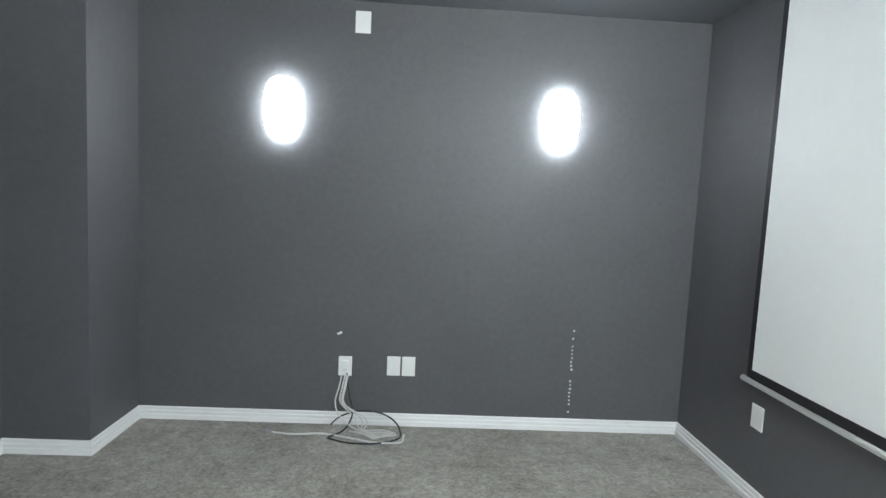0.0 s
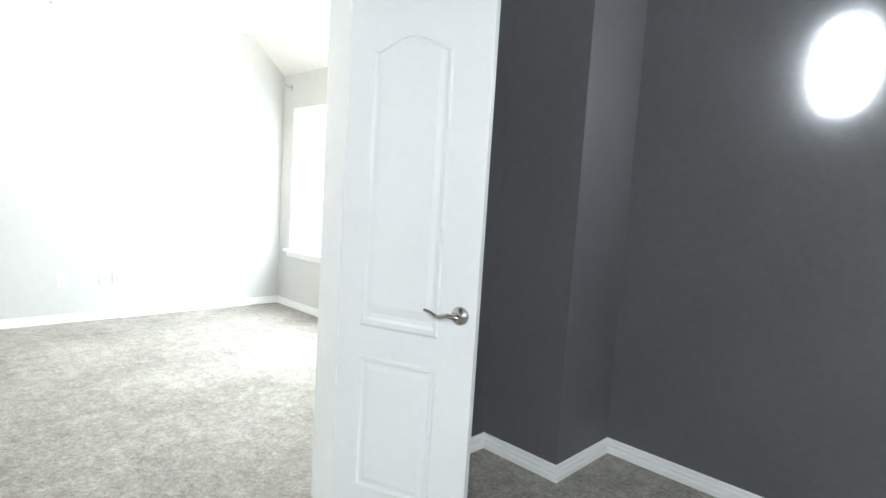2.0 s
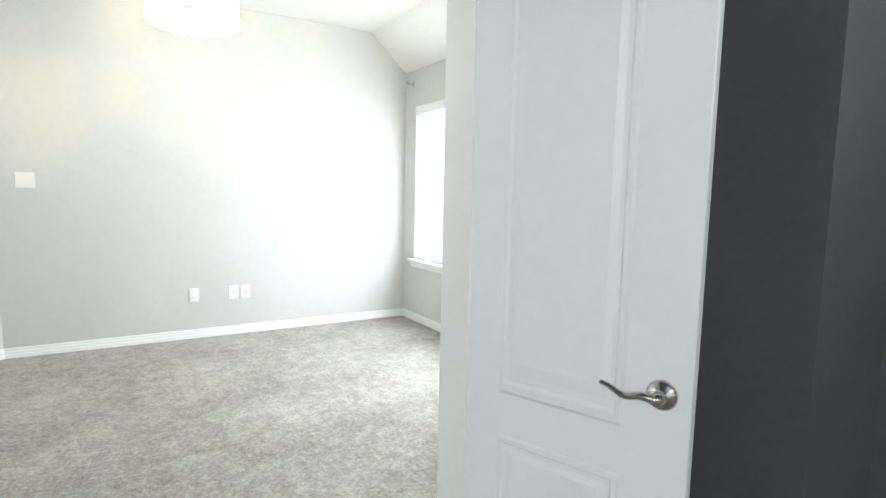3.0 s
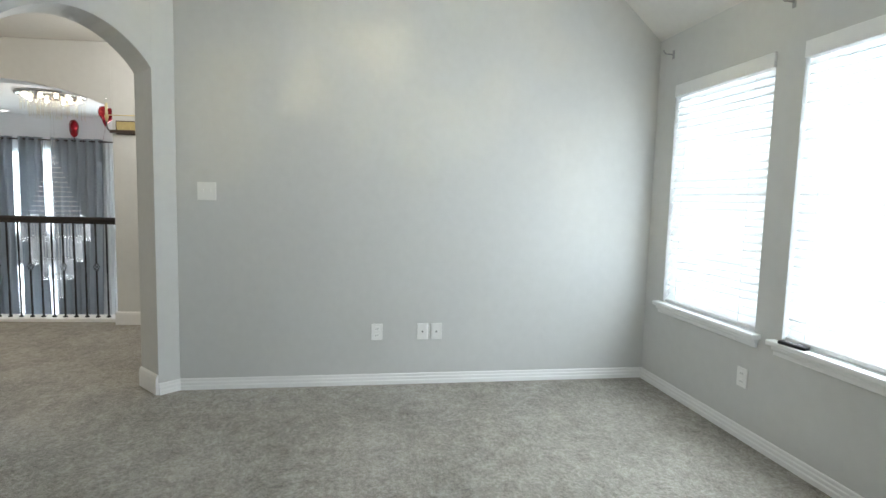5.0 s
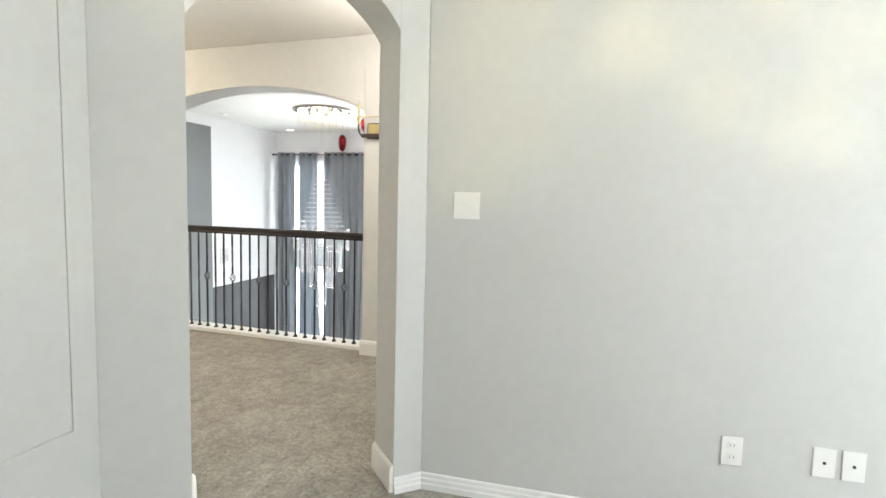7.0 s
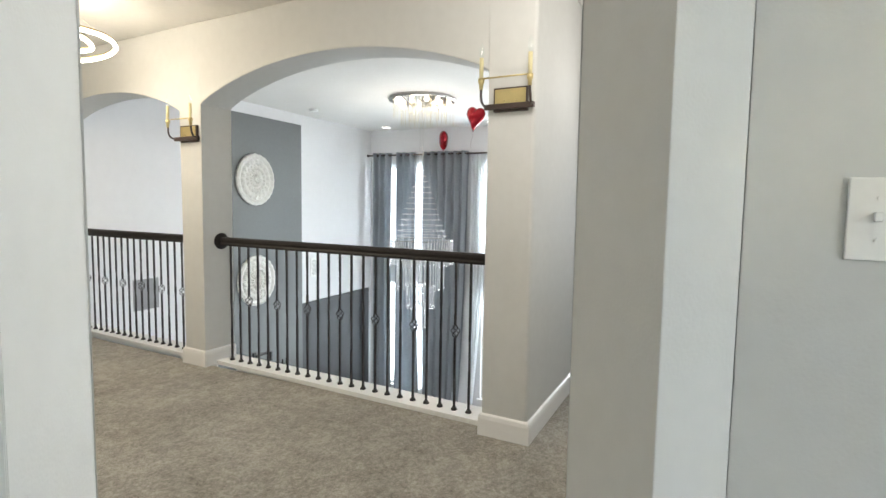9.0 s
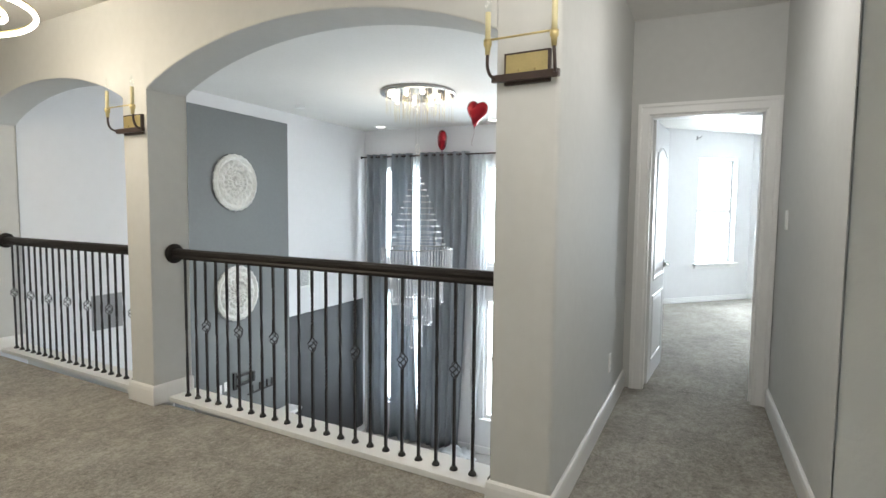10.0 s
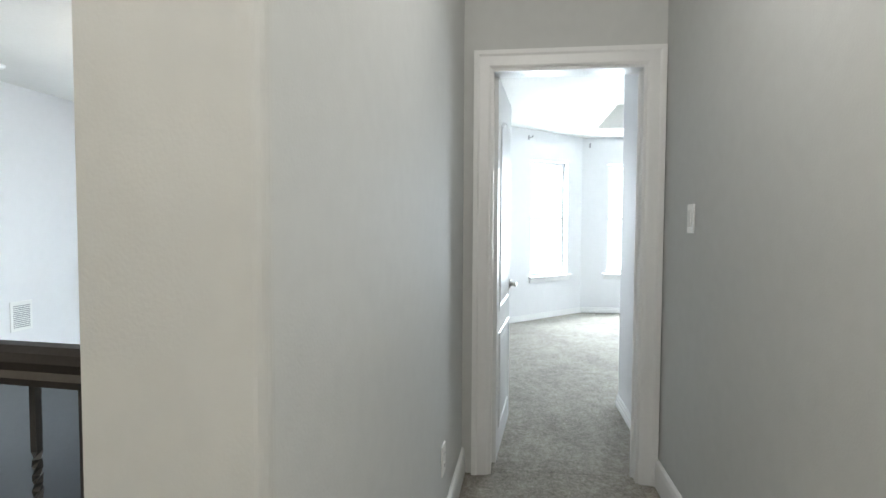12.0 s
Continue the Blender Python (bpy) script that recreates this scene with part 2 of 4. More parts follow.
def tube(points, radius, seg=8, bm=None, closed=False):
    """A round bar along a line of points."""
    bm = bm or bmesh.new()
    pts = [Vector(p) for p in points]
    n = len(pts)
    rings = []
    side = None
    for i, p in enumerate(pts):
        a = pts[(i - 1) % n] if (closed or i > 0) else p
        c = pts[(i + 1) % n] if (closed or i < n - 1) else p
        d = (c - a).normalized()
        if side is None:
            side = d.orthogonal().normalized()
        side = (side - d * side.dot(d)).normalized()
        up = d.cross(side)
        r = radius[i] if isinstance(radius, (list, tuple)) else radius
        rings.append([bm.verts.new(p + r * (math.cos(2 * math.pi * k / seg) * side + math.sin(2 * math.pi * k / seg) * up)) for k in range(seg)])
    pairs = list(zip(rings, rings[1:])) + ([(rings[-1], rings[0])] if closed else [])
    for a, c in pairs:
        for k in range(seg):
            bm.faces.new((a[k], a[(k + 1) % seg], c[(k + 1) % seg], c[k]))
    if not closed:
        bm.faces.new(rings[0][::-1])
        bm.faces.new(rings[-1])
    return bm


def spline(points, steps=8):
    """A smooth line through points (Catmull-Rom)."""
    p = [Vector(q) for q in points]
    p = [p[0] * 2 - p[1], *p, p[-1] * 2 - p[-2]]
    out = []
    for i in range(1, len(p) - 2):
        for s in range(steps):
            t = s / steps
            a, b, c, d = p[i - 1], p[i], p[i + 1], p[i + 2]
            out.append(0.5 * (2 * b + (c - a) * t + (2 * a - 5 * b + 4 * c - d) * t * t + (3 * b - a - 3 * c + d) * t ** 3))
    out.append(p[-2])
    return out


def sweep(profile, path, bm=None):
    """A moulding of profile (out, up) along a plan line; out is to the left of the way walked."""
    bm = bm or bmesh.new()
    pts = [Vector(p) for p in path]
    rings = []
    for i, p in enumerate(pts):
        d0 = (p - pts[i - 1]).normalized() if i else None
        d1 = (pts[i + 1] - p).normalized() if i < len(pts) - 1 else None
        d0, d1 = d0 or d1, d1 or d0
        n0, n1 = Vector((-d0.y, d0.x)), Vector((-d1.y, d1.x))
        n = (n0 + n1).normalized()
        n = n / max(0.3, n.dot(n0))
        rings.append([bm.verts.new((p.x + n.x * o, p.y + n.y * o, h)) for o, h in profile])
    k = len(profile)
    for a, c in zip(rings, rings[1:]):
        for j in range(k):
            bm.faces.new((a[j], a[(j + 1) % k], c[(j + 1) % k], c[j]))
    bm.faces.new(rings[0])
    bm.faces.new(rings[-1][::-1])
    return bm


STEPPED = [(0, 0.0), (0.019, 0.0), (0.019, 0.026), (0.013, 0.032), (0.013, 0.049), (0.008, 0.055), (0.008, 0.070), (0.004, 0.076), (0, 0.076)]
TALL = [(0, 0.0), (0.018, 0.0), (0.018, 0.10), (0.014, 0.122), (0.006, 0.132), (0, 0.132)]


def pierced(length, height, thick, holes, m, arch_steps=24, z0=0.0):
    """A wall from u=0 to length along local x, z0 to height, thickness along local y, with openings
    (u0, u1, bottom, spring, rise, power): rise > 0 gives an arched head."""
    bm = bmesh.new()
    cuts = {0.0, length}
    for u0, u1, bot, spring, rise, power in holes:
        cuts |= {u0, u1}
        if rise:
            cuts |= {u0 + (u1 - u0) * (1 - math.cos(math.pi * k / arch_steps)) / 2 for k in range(arch_steps + 1)}
    us = sorted(cuts)
    us = [u for i, u in enumerate(us) if i == 0 or u - us[i - 1] > 1e-5]

    def head(u, hole):
        u0, u1, bot, spring, rise, power = hole
        if not rise:
            return spring
        s = abs((u - (u0 + u1) / 2) / ((u1 - u0) / 2))
        return spring + rise * max(0.0, 1 - min(1, s) ** 2) ** power

    def slab(ua, ub, za, zb, zc, zd):
        co = [(ua, 0, za), (ub, 0, zb), (ub, 0, zd), (ua, 0, zc)]
        f = [bm.verts.new(c) for c in co]
        g = [bm.verts.new((c[0], thick, c[2])) for c in co]
        bm.faces.new(f)
        bm.faces.new(g[::-1])
        for i in range(4):
            j = (i + 1) % 4
            bm.faces.new((f[j], f[i], g[i], g[j]))

    for ua, ub in zip(us, us[1:]):
        mid = (ua + ub) / 2
        hole = next((h for h in holes if h[0] < mid < h[1]), None)
        if not hole:
            slab(ua, ub, z0, z0, height, height)
        else:
            slab(ua, ub, head(ua, hole), head(ub, hole), height, height)
            if hole[2] > z0:
                slab(ua, ub, z0, z0, hole[2], hole[2])
    bmesh.ops.remove_doubles(bm, verts=bm.verts[:], dist=1e-5)
    inner = {}
    bm.verts.index_update()
    for f in bm.faces[:]:
        key = tuple(sorted(v.index for v in f.verts))
        inner.setdefault(key, []).append(f)
    gone = [f for fs in inner.values() if len(fs) > 1 for f in fs]
    bmesh.ops.delete(bm, geom=gone, context="FACES")
    bmesh.ops.recalc_face_normals(bm, faces=bm.faces[:])
    bm.transform(m)
    return bm


def rounded(ob, width=0.02):
    mod = ob.modifiers.new("bullnose", "BEVEL")
    mod.width, mod.segments, mod.limit_method, mod.angle_limit = width, 3, "ANGLE", radians(50)
    return ob
# ---- structure ----
TW, TN, TE, TS, TC = -1.95, 3.39, 1.89, -2.2, 2.558          # cinema room
GW, GN, GC = -5.79, 3.75, 2.86                                # games room
LC = 2.73                                                     # landing ceiling
ARC = math.radians(4.5)                                       # the arcade's turn

structure("floor", prism([(3, -9), (3, 6), (-7.6, 6), (-7.6, 0.75), (-9.89, 0.75), (-9.89, -0.78), (-7.95, -0.78), (-8.03, -3.3), (-8.23, -5.95), (-8.4, -9)][::-1], -0.25, 0.0), M_CARPET,
          "taupe cut-pile carpet over the upper floor", "floor")
structure("floor_bedroom", box(-15.5, -9.892, -0.77, 3.5, -0.25, 0.0), M_CARPET, "taupe cut-pile bedroom carpet", "floor")

# cinema room
structure("wall_cinema_north", box(-2.09, 2.05, TN, TN + 0.14, 0, TC), M_DARK, "charcoal painted wall of the cinema room", "wall")
structure("wall_cinema_chase", box(TW, -1.50, 2.90, TN - 0.001, 0, TC), M_DARK, "charcoal boxed-out corner of the wall", "wall")
structure("wall_cinema_east", box(TE, TE + 0.14, TS, TN - 0.002, 0, TC), M_DARK, "charcoal wall behind the projection screen", "wall")
structure("wall_cinema_south", box(-2.09, 2.05, TS - 0.14, TS, 0, TC), M_DARK, "charcoal painted wall", "wall")
DOOR0, DOOR1 = 0.70, 1.96
inner_face = pose(TW, TS, 0, 0, 0, 90)
structure("wall_cinema_west", pierced(TN - TS, TC, 0.07, [(DOOR0 - TS, DOOR1 - TS, 0, 2.05, 0, 1)], inner_face), M_DARK, "charcoal wall with a double doorway", "wall")
structure("wall_games_east", pierced(GN - TS + 0.14, 3.0, 0.07, [(DOOR0 - TS + 0.14, DOOR1 - TS + 0.14, 0, 2.05, 0, 1)], pose(TW - 0.07, TS - 0.14, 0, 0, 0, 90)), M_WALL, "pale greige wall with a double doorway", "wall")
structure("ceiling_cinema", box(-2.0, 2.05, TS - 0.1, TN + 0.1, TC, TC + 0.1), M_DARKCEIL, "grey painted ceiling of the cinema room", "ceiling")

# games room
WINDOWS = [(-5.56, -4.66), (-4.47, -3.2)]
WZ0, WZ1 = 0.635, 2.16
structure("wall_games_north", pierced(4.1, 3.0, 0.16, [(a + 6.1, b + 6.1, WZ0, WZ1, 0, 1) for a, b in WINDOWS], pose(-6.1, GN, 0)), M_WALL, "pale greige wall with two windows", "wall")
FX, FY = -5.835, 0.40                                         # where the west wall meets the diagonal
DIAG = pose(FX, FY, 0, 0, 0, -50)
ARCH_U0, ARCH_U1, ARCH_T, DIAG_L = 0.14, 0.985, 0.27, 1.29


def diag_point(u, v):
    p = DIAG @ Vector((u, v, 0))
    return (p.x, p.y)


DIAG_END = diag_point(DIAG_L, 0)
structure("wall_games_west", prism([(GW, GN), (FX, FY), (FX - 0.14, FY + 0.03), (GW - 0.14, GN)], 0, 3.0), M_WALL, "pale greige wall with faint yellow light patches", "wall")
bm = bmesh.new()
pts = [(-6.1, GN + 0.05, 2.47), (-1.9, GN + 0.05, 2.47), (-1.9, 3.36, GC), (-6.1, 3.36, GC), (-1.9, -0.9, GC), (-6.1, -0.9, GC)]
vs = [bm.verts.new(p) for p in pts]
bm.faces.new((vs[0], vs[1], vs[2], vs[3]))
bm.faces.new((vs[3], vs[2], vs[4], vs[5]))
r = bmesh.ops.extrude_face_region(bm, geom=bm.faces[:])
bmesh.ops.translate(bm, vec=(0, 0, 0.1), verts=[v for v in r["geom"] if isinstance(v, bmesh.types.BMVert)])
structure("ceiling_games", bm, M_CEIL, "white ceiling sloping down to the window wall", "ceiling")
SX, SY = DIAG_END
structure("wall_games_south", box(SX - 0.03, -1.95, SY - 0.14, SY, 0, 3.0), M_WALL, "pale greige wall with a faint outline of an old panel", "wall")
# diagonal wall with the small arch: from the west wall's corner to the south-east
rounded(structure("wall_arch", pierced(DIAG_L, 3.0, ARCH_T, [(ARCH_U0, ARCH_U1, 0, 2.085, 0.262, 0.86)], DIAG @ pose(0, -ARCH_T, 0)), M_WALL, "pale greige diagonal wall with an arched opening", "wall"))

# landing and corridor
CY0, CYF, CY1, CX = -0.48, -0.405, 0.56, -9.83
structure("wall_corridor_north", box(CX, -6.28, CY1, CY1 + 0.14, 0, LC), M_WALL, "pale greige corridor wall", "wall")
structure("wall_behind_arch", prism([(-5.93, 0.2), (-6.25, CY1), (-6.28, CY1 + 0.14), (-5.93, 0.9)], 0, LC), M_WALL, "pale greige wall end", "wall")
ARCADE = pose(-7.765, CY0, 0, 0, 0, -90 - math.degrees(ARC))
rounded(structure("wall_arcade", pierced(6.5, LC, 0.29, [(0.165, 2.65, 0, 2.10, 0.26, 0.85), (2.9, 5.1, 0, 2.06, 0.24, 0.85)], ARCADE @ pose(0.1, -0.29, 0), z0=0.0), M_WALL,
                  "pale greige arcade wall with two wide arches", "wall"))
corner = [(-7.782 + 0.02 * math.sin(a), -0.486 + 0.02 * math.cos(a)) for a in [math.pi / 2 * k / 5 for k in range(6)]]
ap1, ap2 = ARCADE @ Vector((0.2635, 0.003, 0)), ARCADE @ Vector((0.2635, -0.2, 0))
structure("wall_corridor_south", prism([*corner, (ap1.x, ap1.y), (ap2.x, ap2.y), (CX, -0.78), (CX, CYF)], 0, LC - 0.002), M_WALL, "pale greige corridor wall with a rounded corner", "wall")
DY0, DY1, DZ = -0.27, 0.47, 2.04
structure("wall_bedroom_door", pierced(2.4, LC, 0.12, [(DY0 + 0.78, DY1 + 0.78, 0, DZ, 0, 1)], pose(CX, -0.78, 0, 0, 0, 90)), M_WALL, "pale greige wall with the bedroom doorway", "wall")
structure("ceiling_landing", prism([(-9.95, -0.75), (-7.8, -0.75), (-8.4, -7.2), (-4.9, -7.2), (-4.9, -0.7), (-5.9, 0.3), (-5.9, 0.8), (-9.95, 0.8)], LC, LC + 0.1), M_CEIL, "off-white landing ceiling", "ceiling")
structure("wall_landing_south", box(-8.6, -4.9, -7.1, -6.96, 0, LC), M_WALL, "pale greige end wall of the landing", "wall")
structure("wall_landing_east", box(-5.24, -5.1, -7.0, -0.74, 0, LC), M_WALL, "pale greige wall", "wall")

# bedroom
BC = 2.53
BAY = [(-13.65, -0.62), (-15.16, 0.843), (-15.16, 2.5), (-14.2, 3.4)]


BAY_HOLES = [(1.03, 1.79, 0.58, 2.14, 0, 1), (0.36, 1.11, 0.58, 2.15, 0, 1)]


for i, (a, b) in enumerate(zip(BAY, BAY[1:])):
    ax, bx = Vector(a), Vector(b)
    d = bx - ax
    m = pose(a[0], a[1], 0, 0, 0, math.degrees(math.atan2(d.y, d.x)))
    hole = [BAY_HOLES[i]] if i < 2 else []
    structure("wall_bedroom_bay_%d" % (i + 1), pierced(d.length, BC + 0.3, 0.14, hole, m), M_LIVING, "white bay wall of the bedroom", "wall")
structure("wall_bedroom_south", box(-13.75, -9.95, -0.75, -0.62, 0, BC + 0.3), M_LIVING, "white bedroom wall", "wall")
structure("wall_bedroom_north", box(-14.3, -9.95, 3.3, 3.44, 0, BC + 0.3), M_LIVING, "white bedroom wall", "wall")
structure("wall_bedroom_east", box(-9.95, -9.83, 0.75 + 0.85, 3.4, 0, BC + 0.3), M_LIVING, "white bedroom wall", "wall")
structure("wall_bedroom_return", box(-11.02, -9.95, 0.60, 0.72, 0, BC), M_LIVING, "white wall beside the bedroom door", "wall")
bm = box(-15.4, -9.9, -0.75, 0.92, BC, BC + 0.08)
box(-15.4, -14.4, 0.92, 3.4, BC, BC + 0.08, bm)
box(-14.4, -9.9, 0.92, 3.4, BC + 0.30, BC + 0.38, bm)
box(-14.4, -9.9, 0.90, 0.92, BC + 0.08, BC + 0.3, bm)
box(-14.42, -14.4, 0.92, 3.4, BC + 0.08, BC + 0.3, bm)
structure("ceiling_bedroom", bm, M_CEIL, "white bedroom ceiling with a raised tray", "ceiling")

# living room below
LY, LX, LF, LH = -5.75, -14.45, -3.05, 2.82
structure("floor_living", box(-14.6, -5.0, -6.0, 3.0, LF - 0.1, LF - 0.005), M_TILE, "pale grey plank tiles on the lower floor", "floor")
structure("wall_living_south", box(-14.6, -7.9, LY - 0.15, LY, LF, LH), M_LIVING, "white two-storey living room wall", "wall")
structure("wall_living_accent", box(-12.22, -10.1, LY, LY + 0.03, LF, 2.64), M_ACCENT, "slate grey accent panel on the wall", "wall")
structure("wall_living_lower", box(-14.36, -12.225, LY, LY + 0.012, LF + 0.0, -0.40), M_LOWER, "dark slate lower wall", "wall")
LWIN = [(-5.45, -4.38), (-3.25, -1.9)]
wl = pose(LX, -6.0, 0, 0, 0, 90)
structure("wall_living_west", pierced(5.6, LH, 0.15, [(a + 6.0, b + 6.0, -2.4, 2.12, 0, 1) for a, b in LWIN], wl, z0=LF), M_LIVING, "white window wall of the living room", "wall")
structure("ceiling_living", box(-14.6, -7.95, -6.0, 0.0, LH, LH + 0.1), M_CEIL, "white living room ceiling", "ceiling")
structure("wall_living_north", box(-14.6, -9.84, -0.95, -0.80, LF, LH), M_LIVING, "white living room wall", "wall")
structure("wall_living_east", box(-8.2, -8.05, -6.0, -0.7, LF, -0.26), M_LIVING, "white wall below the landing", "wall")


def on_wall(bm, m):
    """Turns (along, up, out) into wall space (along, -out, up) and places it."""
    for v in bm.verts:
        v.co = Vector((v.co.x, -v.co.z, v.co.y))
    bm.transform(m)
    return bm


CASING = [(0, 0), (0, 0.010), (0.012, 0.016), (0.055, 0.018), (0.065, 0.024), (0.085, 0.024), (0.085, 0)]


def casing(name, u0, u1, z, m, label):
    bm = sweep(CASING, [(u0, 0), (u0, z), (u1, z), (u1, 0)])
    return structure(name, on_wall(bm, m), M_TRIM, label, "door trim")


def baseboard(path, label="white stepped baseboard", profile=STEPPED):
    return structure("baseboard", sweep(profile, path), M_TRIM, label, "baseboard")


# ---- trim ----
baseboard([(TE, TS), (TE, TN), (-1.50, TN), (-1.50, 2.90), (TW, 2.90), (TW, DOOR1 + 0.085)])
baseboard([(-2.09, GN), (GW, GN), (FX, FY), diag_point(ARCH_U0, 0)])
baseboard([diag_point(ARCH_U0, 0), diag_point(ARCH_U0, -ARCH_T)], "white rounded baseboard", TALL)
baseboard([diag_point(ARCH_U1, -ARCH_T), diag_point(ARCH_U1, 0)], "white rounded baseboard", TALL)
baseboard([diag_point(ARCH_U1, 0), DIAG_END, (-2.09, SY)], "white stepped baseboard on the diagonal wall")


def arcade_point(u, v):
    p = ARCADE @ Vector((u, v, 0))
    return (p.x, p.y)


baseboard([(CX, CYF), (-7.765, -0.465), arcade_point(0.265, 0), arcade_point(0.265, -0.29)], "tall white baseboard", TALL)
baseboard([arcade_point(2.75, -0.29), arcade_point(2.75, 0), arcade_point(3.0, 0), arcade_point(3.0, -0.29)], "tall white baseboard round the pillar", TALL)
baseboard([arcade_point(5.2, -0.29), arcade_point(5.2, 0), arcade_point(6.55, 0)], "tall white baseboard", TALL)
baseboard([(-6.25, CY1), (CX, CY1)], "tall white baseboard", TALL)
baseboard([(-9.95, 0.60), (-11.02, 0.60)], "white baseboard", STEPPED)
baseboard([(-15.16, 2.5), (-15.16, 0.843), (-13.65, -0.62), (-9.95, -0.62)], "white bedroom baseboard", STEPPED)
baseboard([(-9.84, -0.95), (-14.45, -0.95), (-14.45, -5.75), (-12.3, -5.75)], "white baseboard in the living room", [(o, h + LF) for o, h in TALL])
casing("trim_cinema_door", DOOR0 - TS, DOOR1 - TS, 2.05, inner_face, "white moulded casing of the double doorway")
back = pose(TW - 0.14, DOOR0 + DOOR1, 0) @ pose(0, 0, 0, 0, 0, -90)
casing("trim_games_door", DOOR0, DOOR1, 2.05, back, "white moulded casing of the double doorway")
bm = box(TW - 0.142, TW + 0.002, DOOR0 - 0.001, DOOR0 + 0.014, 0, 2.05)
box(TW - 0.142, TW + 0.002, DOOR1 - 0.014, DOOR1 + 0.001, 0, 2.05, bm)
box(TW - 0.142, TW + 0.002, DOOR0 + 0.014, DOOR1 - 0.014, 2.036, 2.051, bm)
structure("trim_cinema_jamb", bm, M_TRIM, "white door jamb", "door trim")
casing("trim_bedroom_door", DY0 + 0.78, DY1 + 0.78, DZ, pose(CX, -0.78, 0, 0, 0, 90), "white moulded casing of the bedroom door")
bm = box(CX - 0.122, CX + 0.002, DY0 - 0.001, DY0 + 0.014, 0, DZ)
box(CX - 0.122, CX + 0.002, DY1 - 0.014, DY1 + 0.001, 0, DZ, bm)
box(CX - 0.122, CX + 0.002, DY0 + 0.014, DY1 - 0.014, DZ - 0.014, DZ + 0.001, bm)
box(CX - 0.075, CX - 0.06, DY1 - 0.026, DY1 - 0.014, 0, DZ, bm)
structure("trim_bedroom_jamb", bm, M_TRIM, "white door jamb", "door trim")


# ---- doors ----
def lever_handle(parent, x, z, y, out, way):
    h = part("handle", lathe([(0, 0), (0.033, 0), (0.033, 0.004), (0.028, 0.010), (0.016, 0.013), (0.012, 0.022), (0.012, 0.045), (0, 0.047)], 24,
                             m=pose(x, y, z, 90 if out < 0 else -90)), M_NICKEL, parent, "brushed nickel lever handle", True)
    pts = spline([(x, y + out * 0.042, z), (x + way * 0.03, y + out * 0.047, z + 0.004), (x + way * 0.065, y + out * 0.046, z - 0.004), (x + way * 0.10, y + out * 0.042, z + 0.008), (x + way * 0.12, y + out * 0.042, z + 0.013)])
    n = len(pts)
    part("lever", tube(pts, [0.010 - 0.005 * i / n for i in range(n)], 10), M_NICKEL, h, smooth=True)


def panel_outline(x0, x1, z0, z1, crown=0.0):
    out = [(x0, z0), (x1, z0), (x1, z1)]
    if crown:
        n = 16
        for k in range(1, n):
            s = k / n
            lift = crown * (0.5 - 0.5 * math.cos(2 * math.pi * s)) ** 0.75
            out.append((x1 + (x0 - x1) * s, z1 + lift))
    out.append((x0, z1))
    return out


def raised(outline, y, out, bm):
    """A moulded frame and raised field on a door face."""
    cx = sum(p[0] for p in outline) / len(outline)
    cz = sum(p[1] for p in outline) / len(outline)
    w = max(p[0] for p in outline) - min(p[0] for p in outline)
    h = max(p[1] for p in outline) - min(p[1] for p in outline)
    loops = []
    for inset, lift in ((0, 0.0), (0.006, 0.007), (0.016, 0.007), (0.022, 0.0015), (0.032, 0.0015), (0.05, 0.006)):
        loops.append([bm.verts.new((cx + (px - cx) * (1 - 2 * inset / w), y + out * lift, cz + (pz - cz) * (1 - 2 * inset / h))) for px, pz in outline])
    n = len(outline)
    for a, c in zip(loops, loops[1:]):
        for k in range(n):
            bm.faces.new((a[k], a[(k + 1) % n], c[(k + 1) % n], c[k]))
    bm.faces.new(loops[-1])


def door_leaf(name, w, m, label, handle_x, way, group=""):
    d = thing(name, label, "door", group, m, "structure")
    bm = box(0, w, -0.0175, 0.0175, 0.015, 2.03, bevel=0.003)
    part("slab", bm, M_DOOR, d)
    for y, out in ((-0.0175, -1), (0.0175, 1)):
        bm = bmesh.new()
        raised(panel_outline(0.10, w - 0.14 if w < 0.65 else w - 0.10, 0.80, 1.80, 0.055), y, out, bm)
        part("upper_panel", bm, M_DOOR, d)
        bm = bmesh.new()
        raised(panel_outline(0.10, w - 0.14 if w < 0.65 else w - 0.10, 0.165, 0.69), y, out, bm)
        part("lower_panel", bm, M_DOOR, d)
        lever_handle(d, handle_x, 0.895, y, out, way)
    for z in (0.25, 1.05, 1.80):
        part("hinge", tube([(-0.004, 0.020, z - 0.045), (-0.004, 0.020, z + 0.045)], 0.006, 8), M_NICKEL, d, "nickel hinge", True)
    return d


door_leaf("door_1", 0.565, pose(-1.925, 1.945, 0, 0, 0, 20), "white two-panel door leaf standing open into the cinema room", 0.505, -1)
door_leaf("door_2", 0.725, pose(CX - 0.10, DY0 + 0.018, 0, 0, 0, 175), "white two-panel bedroom door standing open", 0.66, -1)


